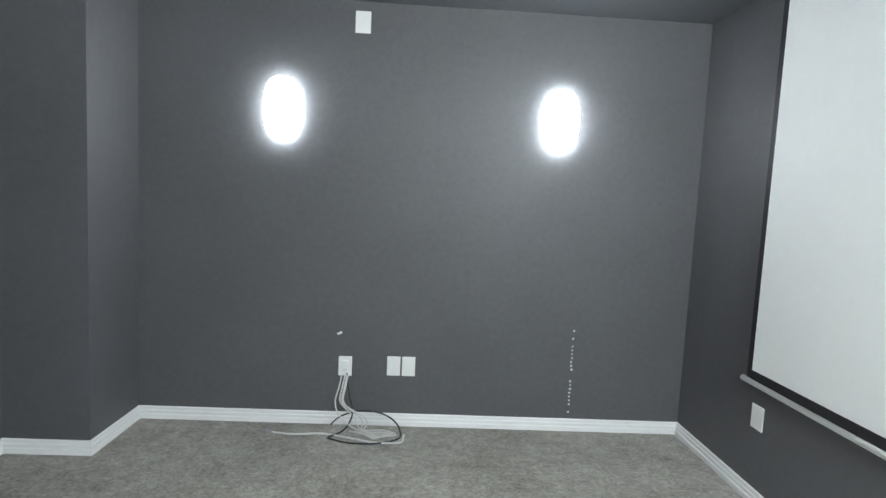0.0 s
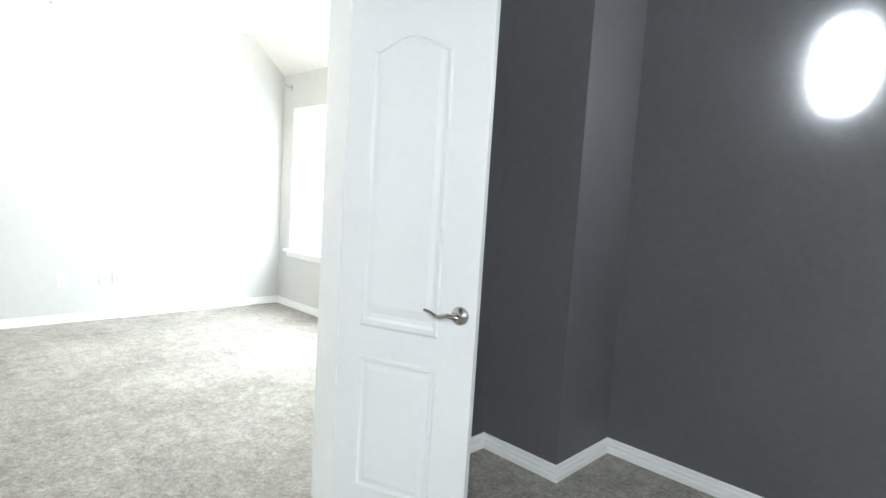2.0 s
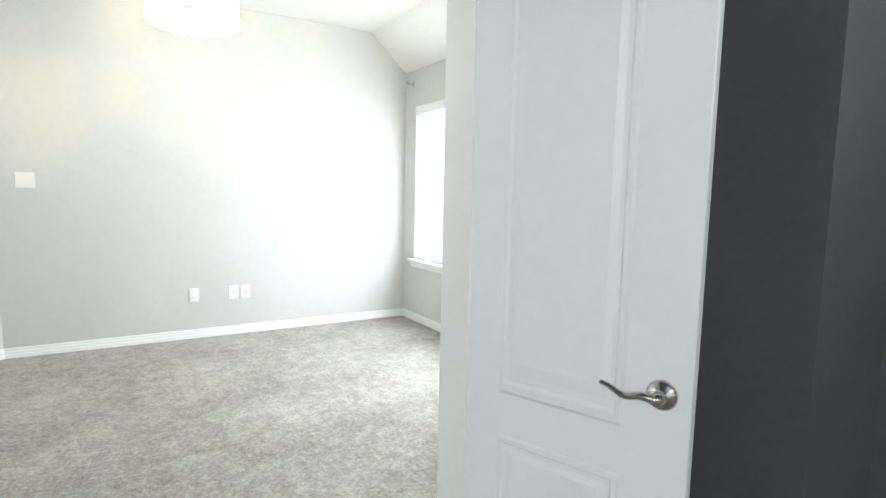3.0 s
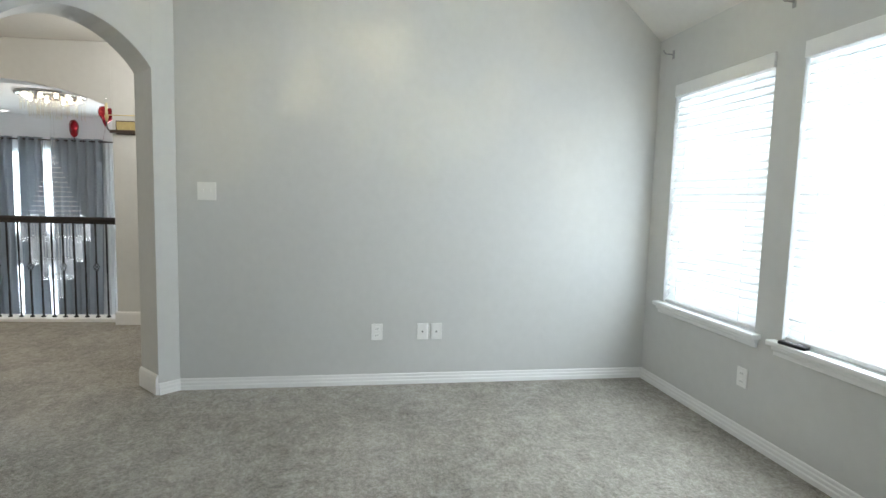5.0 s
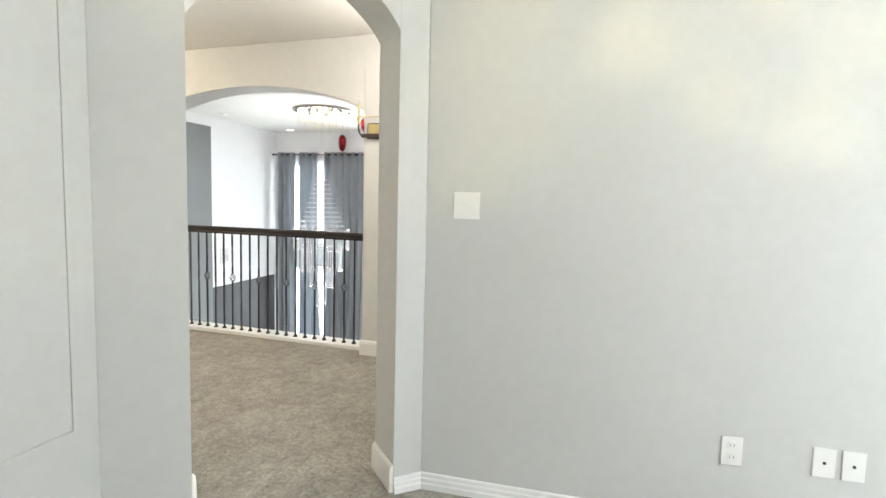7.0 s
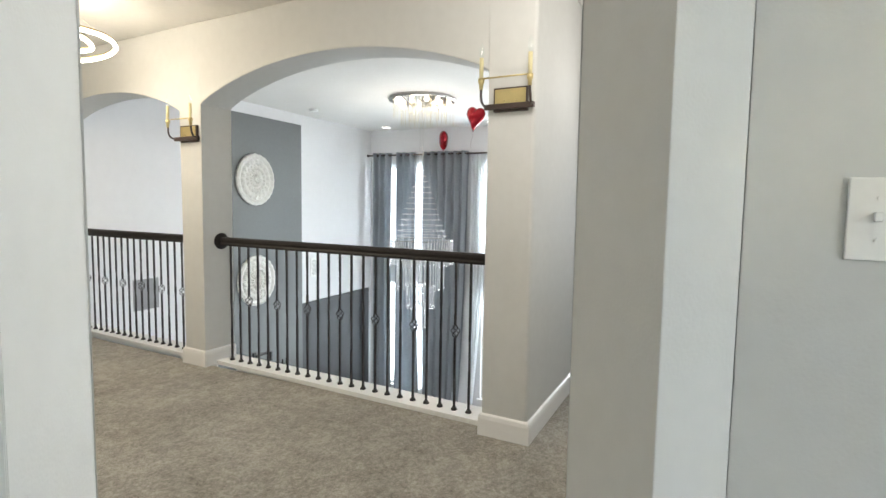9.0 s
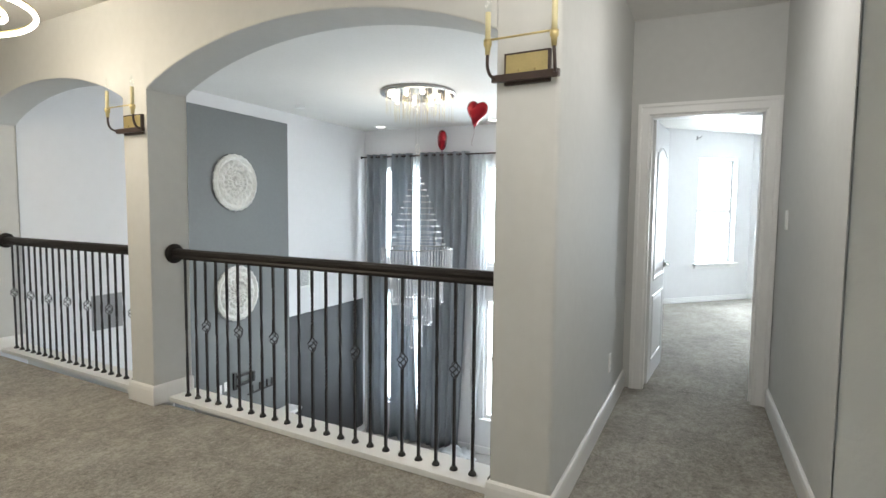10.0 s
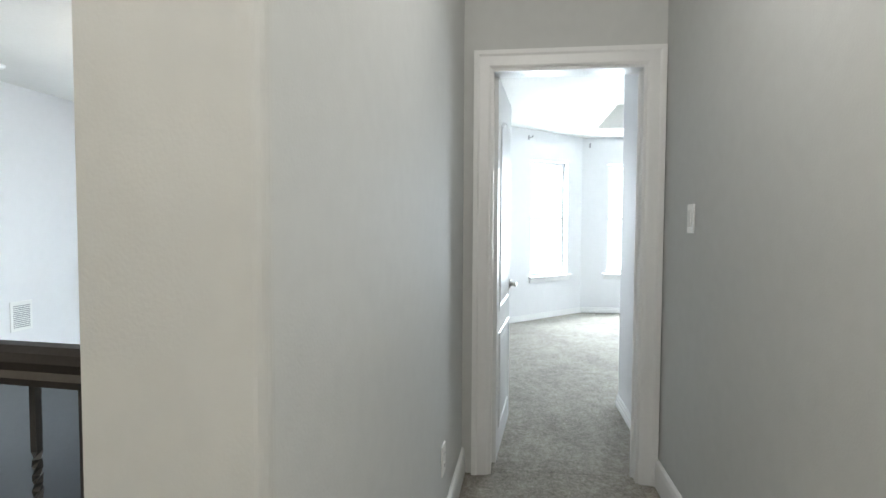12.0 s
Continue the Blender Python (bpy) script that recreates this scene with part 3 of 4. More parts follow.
# ---- plates ----
def plate(name, label, m, w=0.075, h=0.118, kind="blank", category="wall plate"):
    """A wall plate; local x along the wall, z up, -y out of the wall."""
    t = thing(name, label, category, "", m)
    part("cover", box(-w / 2, w / 2, -0.007, 0.0, -h / 2, h / 2, bevel=0.002), M_PLATE, t)
    if kind == "outlet":
        for z in (0.024, -0.024):
            r = part("socket", box(-0.017, 0.017, -0.0095, -0.006, z - 0.014, z + 0.014, bevel=0.003), M_PLATE, t)
            bm = box(-0.008, -0.006, -0.0102, -0.009, z - 0.004, z + 0.006)
            box(0.006, 0.008, -0.0102, -0.009, z - 0.004, z + 0.006, bm)
            part("slot", bm, M_SLOT, r, "dark slots")
    elif kind == "jack":
        part("jack", lathe([(0, 0), (0.006, 0), (0.006, 0.004), (0.003, 0.008), (0, 0.008)], 10, m=pose(0, -0.007, 0, 90)), M_SLOT, t, "dark coaxial jack")
    elif kind == "switch":
        for x in (-0.023, 0.023):
            part("toggle", box(x - 0.005, x + 0.005, -0.016, -0.006, -0.004, 0.010, bevel=0.002), M_PLATE, t, "white toggle")
            for z in (0.03, -0.03):
                part("screw", lathe([(0, 0), (0.003, 0), (0.003, 0.002), (0, 0.002)], 8, m=pose(x, -0.007, z, 90)), M_PLATE, t, "small screw")
    elif kind == "rocker":
        part("rocker", box(-0.016, 0.016, -0.011, -0.006, -0.033, 0.033, bevel=0.002), M_PLATE, t, "white rocker")
    return t


NORTHC = pose(0, TN, 0)
plate("speaker_plate", "white blank speaker plate high on the charcoal wall", NORTHC @ pose(-0.205, 0, 2.44), 0.09, 0.125)
ot = plate("outlet", "white outlet with a plug-in adapter above tangled cables", NORTHC @ pose(-0.245, 0, 0.37), 0.082, 0.122, "outlet", "outlet")
part("adapter", box(-0.02, 0.02, -0.03, -0.0105, 0.0, 0.04, bevel=0.004), M_PLATE, ot, "small white plug adapter")
plate("blank_plate", "white blank plate on the charcoal wall", NORTHC @ pose(0.055, 0, 0.38), 0.082, 0.122)
plate("blank_plate", "white blank plate on the charcoal wall", NORTHC @ pose(0.148, 0, 0.38), 0.082, 0.122)
plate("blank_plate", "white blank plate below the projection screen", pose(TE, 2.61, 0.43, 0, 0, -90), 0.09, 0.12)
WESTG = pose(FX, FY, 0, 0, 0, math.degrees(math.atan2(GN - FY, GW - FX))) @ pose(-FY, 0, 0)
plate("light_switch", "white double toggle switch on the greige wall", WESTG @ pose(0.588, 0, 1.34), 0.118, 0.118, "switch", "light switch")
plate("outlet", "white outlet low on the greige wall", WESTG @ pose(1.715, 0, 0.38), 0.078, 0.118, "outlet", "outlet")
plate("cable_plate", "white coaxial plate low on the greige wall", WESTG @ pose(2.04, 0, 0.38), 0.078, 0.118, "jack")
plate("cable_plate", "white coaxial plate low on the greige wall", WESTG @ pose(2.14, 0, 0.38), 0.078, 0.118, "jack")
plate("outlet", "white outlet below the window", pose(-4.725, GN, 0.355), 0.078, 0.112, "outlet", "outlet")
plate("outlet", "white outlet on the corridor wall", pose(-9.2, -0.425, 0.345, 0, 0, 178), 0.075, 0.118, "outlet", "outlet")
plate("light_switch", "white rocker switch on the corridor wall", pose(-9.42, CY1, 1.30), 0.075, 0.118, "rocker", "light switch")


# ---- cinema room ----
def wall_sconce(x, z):
    t = thing("wall_sconce", "lit oval frosted glass wall sconce on the charcoal wall", "wall lamp", "cinema wall sconces", pose(x, TN, z))
    part("back_plate", box(-0.06, 0.06, -0.015, 0, -0.12, 0.12, bevel=0.004), M_NICKEL, t)
    prof = []
    for k in range(17):
        a = math.pi * k / 16
        prof.append((0.112 * math.sin(a) ** 0.6, -0.185 * math.cos(a)))
    g = lathe(prof, 28)
    for v in g.verts:
        v.co.y = -0.016 - 0.07 * max(0.0, -v.co.y) / 0.125
    part("glass_shade", g, M_SCONCE, t, "glowing frosted glass", True)
    return t


wall_sconce(-0.66, 1.915)
wall_sconce(1.0, 1.93)

scr = thing("projection_screen", "white pull-down projection screen with a black border", "projection screen", "", pose(TE - 0.03, 2.645, 0))
W = 3.0
part("fabric", box(-0.002, 0.0, -W, 0.0, 0.66, 2.49), M_SCREEN, scr)
bm = box(-0.003, 0.001, 0.0, 0.035, 0.61, 2.50)
box(-0.003, 0.001, -W - 0.035, -W, 0.61, 2.50, bm)
box(-0.0035, 0.0015, -W, 0.0, 0.61, 0.66, bm)
part("border", bm, M_SCREENBLACK, scr, "black masking border")
part("bottom_bar", tube([(0, 0.07, 0.60), (0, -W - 0.07, 0.60)], 0.015, 12), M_PLATE, scr, "white bottom bar", True)
part("roller_case", box(-0.05, 0.03, -W - 0.1, 0.1, 2.48, 2.556, bevel=0.01), M_PLATE, scr, "white roller case")

cab = thing("cable_bundle", "tangled white and black cables lying on the carpet", "cable", "", pose(-0.24, TN, 0))
for k, (dx, dy) in enumerate([(0, 0), (0.012, -0.02), (-0.02, -0.01), (0.02, -0.03)]):
    pts = spline([(dx, -0.02, 0.33), (-0.012 + dx, -0.05, 0.25), (-0.02 + dx * 1.5, -0.06 + dy, 0.16), (0.07 + dx * 4, -0.09 + dy, 0.08), (0.12 + dx, -0.13 + dy, 0.02), (0.25, -0.10 - 0.03 * k, 0.006), (0.33 - 0.02 * k, -0.16, 0.006), (0.2, -0.19 - 0.012 * k, 0.008), (0.05 + 0.03 * k, -0.13, 0.008)])
    part("white_cable", tube(pts, 0.0042, 8), M_CABLEW, cab, smooth=True)
loop = [(0.14 + 0.22 * math.cos(a), -0.17 + 0.12 * math.sin(a), 0.006 + 0.10 * max(0.0, math.sin(a))) for a in [0.4 + 2 * math.pi * k / 24 for k in range(25)]]
part("black_cable", tube(spline([(0.01, -0.02, 0.33), (0.03, -0.05, 0.22), (0.06, -0.08, 0.1), (0.02, -0.14, 0.02), *loop[12:], *loop[:10]], 4), 0.005, 8), M_CABLEB, cab, "black cable coil", True)
part("white_cable", tube(spline([(0.38, -0.16, 0.006), (0.36, -0.26, 0.006), (0.22, -0.27, 0.006), (0.08, -0.24, 0.012), (-0.03, -0.19, 0.006), (-0.12, -0.17, 0.006), (-0.28, -0.19, 0.006), (-0.40, -0.17, 0.006)]), 0.006, 8), M_CABLEW, cab, smooth=True)
part("cable_plug", tube([(-0.40, -0.17, 0.008), (-0.45, -0.155, 0.008)], 0.008, 8), M_VENT, cab, "grey cable end", True)

marks = thing("adhesive_dots", "broken line of small white adhesive dots on the charcoal wall", "wall marks", "", pose(1.175, TN, 0))
for k in range(22):
    z = 0.12 + 0.025 * k
    if random.random() < 0.3 or 0.32 < z < 0.38:
        continue
    part("dot", lathe([(0, 0), (0.005 + 0.003 * random.random(), 0), (0.003, 0.002), (0, 0.002)], 8, m=pose(random.uniform(-0.003, 0.003), 0, z, 90)), M_CABLEW, marks)
chip = thing("paint_chip", "small pale chip in the charcoal paint", "wall mark", "", pose(-0.285, TN, 0.575, 0, -25, 0))
part("chip", box(-0.016, 0.016, -0.002, 0, -0.006, 0.006, bevel=0.0009), M_PLATE, chip)


acc = thing("access_panel", "flush access panel painted over in the wall colour", "access panel", "", pose(SX + 0.10, SY, 0, 0, 0, 180))
part("door", box(-0.745, -0.005, -0.004, 0.0, 0.535, 2.345, bevel=0.0015), M_WALL, acc)
for x0, x1, z0, z1 in ((-0.76, -0.747, 0.52, 2.35), (-0.003, 0.01, 0.52, 2.35), (-0.747, -0.003, 0.52, 0.533), (-0.747, -0.003, 2.347, 2.36)):
    part("frame_bead", box(x0, x1, -0.006, 0.0, z0, z1, bevel=0.0015), M_WALL, acc)

# ---- windows ----
def window_unit(name, m, u0, u1, z0, z1, y0, y1, label, sill=True):
    t = thing(name, label, "window", "", m, "structure")
    f = 0.045
    bm = box(u0, u1, y0, y1, z0, z0 + f)
    box(u0, u1, y0, y1, z1 - f, z1, bm)
    box(u0, u0 + f, y0, y1, z0 + f, z1 - f, bm)
    box(u1 - f, u1, y0, y1, z0 + f, z1 - f, bm)
    part("window_frame", bm, M_TRIM, t)
    zm = (z0 + z1) / 2
    part("meeting_rail", box(u0 + f, u1 - f, y0 - 0.004, y1 - 0.01, zm - 0.02, zm + 0.02), M_TRIM, t)
    for a, b in ((z0 + f, zm - 0.02), (zm + 0.02, z1 - f)):
        p = part("pane", box(u0 + f, u1 - f, y0 + 0.015, y0 + 0.019, a, b), M_GLASS, t, "clear glass")
        p.visible_shadow = False
    if sill:
        bm = box(u0 - 0.05, u1 + 0.05, -0.055, 0.002, z0 - 0.03, z0, bevel=0.006)
        box(u0 + 0.001, u1 - 0.001, 0.002, y0, z0 - 0.001, z0 + 0.002, bm)
        part("window_sill", bm, M_TRIM, t)
        bm = bmesh.new()
        box(u0 - 0.03, u1 + 0.03, -0.02, 0, z0 - 0.08, z0 - 0.03, bm, 0.004)
        box(u0 - 0.035, u1 + 0.035, -0.032, 0, z0 - 0.055, z0 - 0.03, bm, 0.006)
        part("apron", bm, M_TRIM, t)
    return t


def blind(m, u0, u1, z0, z1):
    t = thing("window_blind", "white closed horizontal slat blind glowing with daylight", "blind", "games room blinds", m)
    part("valance", box(u0 + 0.004, u1 - 0.004, -0.012, 0.045, z1 - 0.085, z1 - 0.004, bevel=0.004), M_TRIM, t)
    part("bottom_rail", box(u0 + 0.01, u1 - 0.01, 0.01, 0.05, z0 + 0.006, z0 + 0.028, bevel=0.005), M_TRIM, t)
    n = 31
    first = None
    for k in range(n):
        z = z0 + 0.05 + (z1 - 0.10 - z0 - 0.05) * k / (n - 1)
        if first is None:
            first = part("slat", box(u0 + 0.012, u1 - 0.012, -0.027, 0.027, -0.0014, 0.0014), M_BLIND, t)
            ob = first
        else:
            ob = new("slat", first.data)
            ob.parent = t
        ob.matrix_basis = pose(0, 0.03, z, 62 + random.uniform(-2, 2), 0, 0)
    for u in (u0 + 0.14, u1 - 0.14):
        part("ladder_cord", tube([(u, 0.0, z0 + 0.02), (u, 0.0, z1 - 0.08)], 0.0012, 6), M_TRIM, t)
    return t


GNM = pose(0, GN, 0)
for i, (a, b) in enumerate(WINDOWS):
    window_unit("window_%d" % (i + 1), GNM, a, b, WZ0, WZ1, 0.10, 0.15, "white framed sash window behind a blind")
    blind(GNM, a, b, WZ0, WZ1)
for i, h in enumerate(BAY_HOLES):
    a, b = Vector(BAY[i]), Vector(BAY[i + 1])
    d = b - a
    window_unit("window_%d" % (i + 3), pose(a.x, a.y, 0, 0, 0, math.degrees(math.atan2(d.y, d.x))), h[0], h[1], h[2], h[3], 0.08, 0.13, "white framed sash window in the bedroom bay")


def rod_bracket(m):
    t = thing("curtain_rod_bracket", "empty grey metal curtain rod bracket on the wall", "bracket", "curtain rod brackets", m)
    part("base", box(-0.012, 0.012, -0.004, 0, -0.03, 0.03, bevel=0.001), M_VENT, t)
    part("arm", tube([(0, -0.004, 0.0), (0, -0.06, 0.0), (0, -0.075, 0.012), (0, -0.078, 0.025)], 0.005, 8), M_VENT, t)


rod_bracket(pose(-5.62, GN, 2.38))
rod_bracket(pose(-4.57, GN, 2.38))
rod_bracket(pose(-14.34, 0.05, 2.42, 0, 0, 136))
rod_bracket(pose(-15.16, 0.95, 2.42, 0, 0, 90))
rem = thing("remote_control", "small black remote control lying on the window sill", "remote control", "", pose(-4.36, GN - 0.03, WZ0, 0, 0, 8))
part("case", box(-0.075, 0.075, -0.02, 0.02, 0.0, 0.018, bevel=0.004), M_CABLEB, rem)
bm = bmesh.new()
for k in range(8):
    lathe([(0, 0.018), (0.005, 0.018), (0.004, 0.0205), (0, 0.0205)], 8, bm, pose(-0.05 + 0.013 * k, 0.006 * (-1) ** k, 0))
part("buttons", bm, M_VENT, rem, "grey buttons")

drum = thing("ceiling_light", "lit round crystal drum light on a short stem", "ceiling lamp", "", pose(-4.35, 1.58, 0))
part("canopy", lathe([(0, 2.855), (0.07, 2.855), (0.07, 2.84), (0.02, 2.83), (0, 2.83)], 24), M_NICKEL, drum, "", True)
part("stem", tube([(0, 0, 2.50), (0, 0, 2.84)], 0.008, 8), M_NICKEL, drum)
for z in (2.275, 2.515):
    part("hoop", lathe([(0.240, z - 0.008), (0.254, z - 0.008), (0.254, z + 0.008), (0.240, z + 0.008), (0.240, z - 0.008)], 48), M_SHADE, drum, "glowing hoop", True)
rnd = random.Random(11)
first = None
for row in range(7):
    for k in range(54):
        if rnd.random() < 0.40:
            continue
        if first is None:
            first = part("crystal_plate", box(-0.012, 0.012, -0.003, 0.003, -0.0145, 0.0145), M_SHADE, drum, "glowing crystal plate")
            ob = first
        else:
            ob = new("crystal_plate", first.data)
            ob.parent = drum
        a = 360 * (k + 0.5 * (row % 2)) / 54
        ob.matrix_basis = pose(0, 0, 2.298 + 0.033 * row, 0, 0, a) @ pose(0, 0.247, 0, rnd.uniform(-14, 14), 0, rnd.uniform(-20, 20))
part("top_cover", lathe([(0, 2.518), (0.238, 2.518), (0.238, 2.524), (0, 2.524)], 40), M_NICKEL, drum, "", True)
part("diffuser", lathe([(0, 2.270), (0.238, 2.270), (0.238, 2.276), (0, 2.276)], 40), M_SHADE, drum, "glowing diffuser", True)


# ---- landing ----
def twisted_bar(z0, z1, turns=0.0, t0=0.0, t1=0.0, r=0.0092):
    """A square bar, twisted between t0 and t1."""
    bm = bmesh.new()
    zs = [z0]
    if turns:
        zs += [t0 + (t1 - t0) * k / 14 for k in range(15)]
    zs += [z1]
    rings = []
    for z in zs:
        a = 2 * math.pi * turns * min(1, max(0, (z - t0) / (t1 - t0))) if turns else 0
        rings.append([bm.verts.new((r * math.cos(a + math.pi / 4 + math.pi / 2 * k), r * math.sin(a + math.pi / 4 + math.pi / 2 * k), z)) for k in range(4)])
    for a, c in zip(rings, rings[1:]):
        for k in range(4):
            bm.faces.new((a[k], a[(k + 1) % 4], c[(k + 1) % 4], c[k]))
    bm.faces.new(rings[0][::-1])
    bm.faces.new(rings[-1])
    return bm


def basket_bm(z, h=0.085, r=0.024):
    bm = bmesh.new()
    for k in range(4):
        pts = []
        for s in range(13):
            q = s / 12
            a = 2 * math.pi * (k / 4 + 0.6 * q)
            rr = 0.004 + r * math.sin(math.pi * q)
            pts.append((rr * math.cos(a), rr * math.sin(a), z - h / 2 + h * q))
        tube(pts, 0.0032, 5, bm)
    return bm


SHOE = [(0, 0.0), (0.021, 0.0), (0.021, 0.006), (0.012, 0.020), (0, 0.020)]


def railing(u0, u1, n, label):
    t = thing("railing", label, "railing", "landing railings", ARCADE @ pose(0, -0.172, 0))
    prof = [(-0.026, -0.034), (0.026, -0.034), (0.032, -0.02), (0.026, -0.008), (0.031, 0.008), (0.028, 0.024), (0.015, 0.034), (-0.015, 0.034), (-0.028, 0.024), (-0.031, 0.008), (-0.026, -0.008), (-0.032, -0.02)]
    bm = bmesh.new()
    ra = [bm.verts.new((u0 + 0.012, y, 1.02 + z)) for y, z in prof]
    rb = [bm.verts.new((u1 - 0.012, y, 1.02 + z)) for y, z in prof]
    k = len(prof)
    for j in range(k):
        bm.faces.new((ra[j], ra[(j + 1) % k], rb[(j + 1) % k], rb[j]))
    bm.faces.new(ra[::-1])
    bm.faces.new(rb)
    part("handrail", bm, M_RAIL, t, "dark espresso wood handrail")
    for u, way in ((u0, 90), (u1, -90)):
        part("rosette", lathe([(0, 0), (0.068, 0), (0.068, 0.010), (0.058, 0.020), (0.05, 0.022), (0, 0.024)], 28, m=pose(u, 0, 1.02, 0, way, 0)), M_RAIL, t, "round dark wood rosette", True)
    bars, step = {}, (u1 - u0) / (n + 0.75)
    for i in range(n):
        u = u0 + step * (i + 0.65)
        has = i % 3 == 2
        kind = "basket" if has else "twist" if i % 3 == 0 else "plain"
        if kind not in bars:
            if has:
                bm = twisted_bar(0.035, 0.505)
                merge(bm, twisted_bar(0.59, 0.99, 2, 0.66, 0.86))
            elif kind == "twist":
                bm = twisted_bar(0.035, 0.99, 3, 0.42, 0.72)
            else:
                bm = twisted_bar(0.035, 0.99, 2, 0.30, 0.50)
            b = part("baluster", bm, M_BLACK, t)
            bars[kind] = b.data
        else:
            b = new("baluster", bars[kind])
            b.parent = t
        b.matrix_basis = pose(u, 0, 0)
        if has:
            if "wire" not in bars:
                w = part("basket", basket_bm(0.5475), M_BLACK, b, "wrought iron basket knuckle", True)
                bars["wire"] = w.data
            else:
                w = new("basket", bars["wire"])
                w["label"] = "wrought iron basket knuckle"
                w.parent = b
        if "shoe" not in bars:
            s = part("shoe", lathe(SHOE, 12), M_BLACK, b, smooth=True)
            bars["shoe"] = s.data
        else:
            s = new("shoe", bars["shoe"])
            s.parent = b
        s.matrix_basis = pose(0, 0, 0.034)
    return t


for i, (u0, u1, n) in enumerate(((0.265, 2.75, 23), (3.0, 5.2, 21))):
    bm = box(u0, u1, -0.30, -0.09, 0.0, 0.034, bevel=0.004, m=ARCADE)
    box(u0, u1, -0.315, -0.30, -0.28, 0.030, bm, 0.003, ARCADE)
    structure("trim_curb_%d" % (i + 1), bm, M_TRIM, "white curb under the railing", "curb")
    railing(u0, u1, n, "black iron baluster railing with a dark wood handrail in the arch")


def candle_sconce(u, z):
    t = thing("candle_sconce", "bronze and brass two-candle wall sconce, unlit", "wall lamp", "landing candle sconces", ARCADE @ pose(u, 0, z, 0, 0, 180))
    part("back_plate", box(-0.10, 0.10, -0.022, 0, -0.065, 0.065, bevel=0.003), M_BRONZE, t)
    bp = part("brass_panel", box(-0.09, 0.09, -0.025, -0.0215, -0.045, 0.056, bevel=0.001), M_BRASS, t, "aged brass panel")
    for x in (-0.035, 0.035):
        part("screw", lathe([(0, 0), (0.006, 0), (0.004, 0.006), (0, 0.007)], 10, m=pose(x, -0.025, -0.01, 90)), M_BRASS, bp, "brass screw", True)
    part("cross_bar", box(-0.145, 0.145, -0.05, -0.0255, -0.055, -0.025, bevel=0.003), M_BRONZE, t)
    for x in (-0.13, 0.13):
        s = 1 if x > 0 else -1
        a = part("arm", tube(spline([(x, -0.04, -0.04), (x + s * 0.008, -0.075, -0.03), (x + s * 0.012, -0.095, 0.0), (x + s * 0.01, -0.10, 0.05)]), 0.007, 8), M_BRONZE, t, smooth=True)
        part("drip_cup", lathe([(0, 0.045), (0.010, 0.045), (0.012, 0.075), (0.017, 0.085), (0.017, 0.105), (0, 0.105)], 16, m=pose(x + s * 0.01, -0.10, 0)), M_BRASS, a, "brass cup", True)
        part("candle_sleeve", tube([(x + s * 0.01, -0.10, 0.10), (x + s * 0.01, -0.10, 0.215)], 0.0115, 12), M_CANDLE, a, "ivory candle sleeve", True)
        part("bulb", lathe([(0, 0.21), (0.007, 0.212), (0.016, 0.24), (0.013, 0.265), (0.004, 0.295), (0, 0.30)], 14, m=pose(x + s * 0.01, -0.10, 0)), M_GLASS, a, "clear flame bulb", True)
    part("link_rod", tube([(-0.13, -0.10, 0.105), (0.13, -0.10, 0.105)], 0.0045, 8), M_BRASS, t, "thin brass rod", True)


candle_sconce(0.125, 1.93)
candle_sconce(2.87, 1.88)

pend = thing("ring_pendant", "lit LED ring pendant hanging from the landing ceiling", "pendant lamp", "", pose(-7.17, -3.72, 0))
for r, z, tilt, az in ((0.40, 2.40, 7, 20), (0.26, 2.47, -12, 70)):
    m = pose(0, 0, z, tilt, 0, az)
    ring = [m @ Vector((r * math.cos(2 * math.pi * k / 48), r * math.sin(2 * math.pi * k / 48), 0)) for k in range(48)]
    rp = part("ring", tube(ring, 0.013, 8, closed=True), M_RING, pend, "glowing LED ring", True)
    part("band", tube([p + Vector((0, 0, 0.018)) for p in ring], 0.009, 6, closed=True), M_BRASS, rp, "brass band", True)
    for k in (0, 16, 32):
        part("wire", tube([ring[k], (ring[k].x * 0.15, ring[k].y * 0.15, LC - 0.02)], 0.0015, 5), M_NICKEL, rp)
part("canopy", lathe([(0, LC - 0.001), (0.08, LC - 0.001), (0.08, LC - 0.025), (0, LC - 0.025)], 24), M_BRASS, pend, "brass canopy", True)

# ---- living room ----


def medallion(x, z, label):
    t = thing("wall_medallion", label, "wall decor", "round wall medallions", pose(x, LY + 0.03, z, -90))
    prof = [(0, 0.035), (0.03, 0.05), (0.05, 0.03), (0.09, 0.045), (0.12, 0.03), (0.15, 0.03), (0.17, 0.05), (0.21, 0.034), (0.25, 0.05), (0.28, 0.045), (0.31, 0.028), (0.35, 0.05), (0.385, 0.035), (0.39, 0.01), (0.36, 0.0), (0, 0.0)]
    bm = lathe(prof, 72)
    for v in bm.verts:
        r = math.hypot(v.co.x, v.co.y)
        a = math.atan2(v.co.y, v.co.x)
        if r > 0.3:
            s = 1 + 0.018 * math.cos(24 * a)
            v.co.x, v.co.y = v.co.x * s, v.co.y * s
        elif r > 0.05 and v.co.z > 0.01:
            v.co.z += 0.008 * math.cos(18 * a + r * 40)
    part("disc", bm, M_SILVER, t)


medallion(-11.14, 1.68, "round white silvered relief medallion on the slate panel")
medallion(-11.14, 0.14, "round white silvered relief medallion behind the railing")

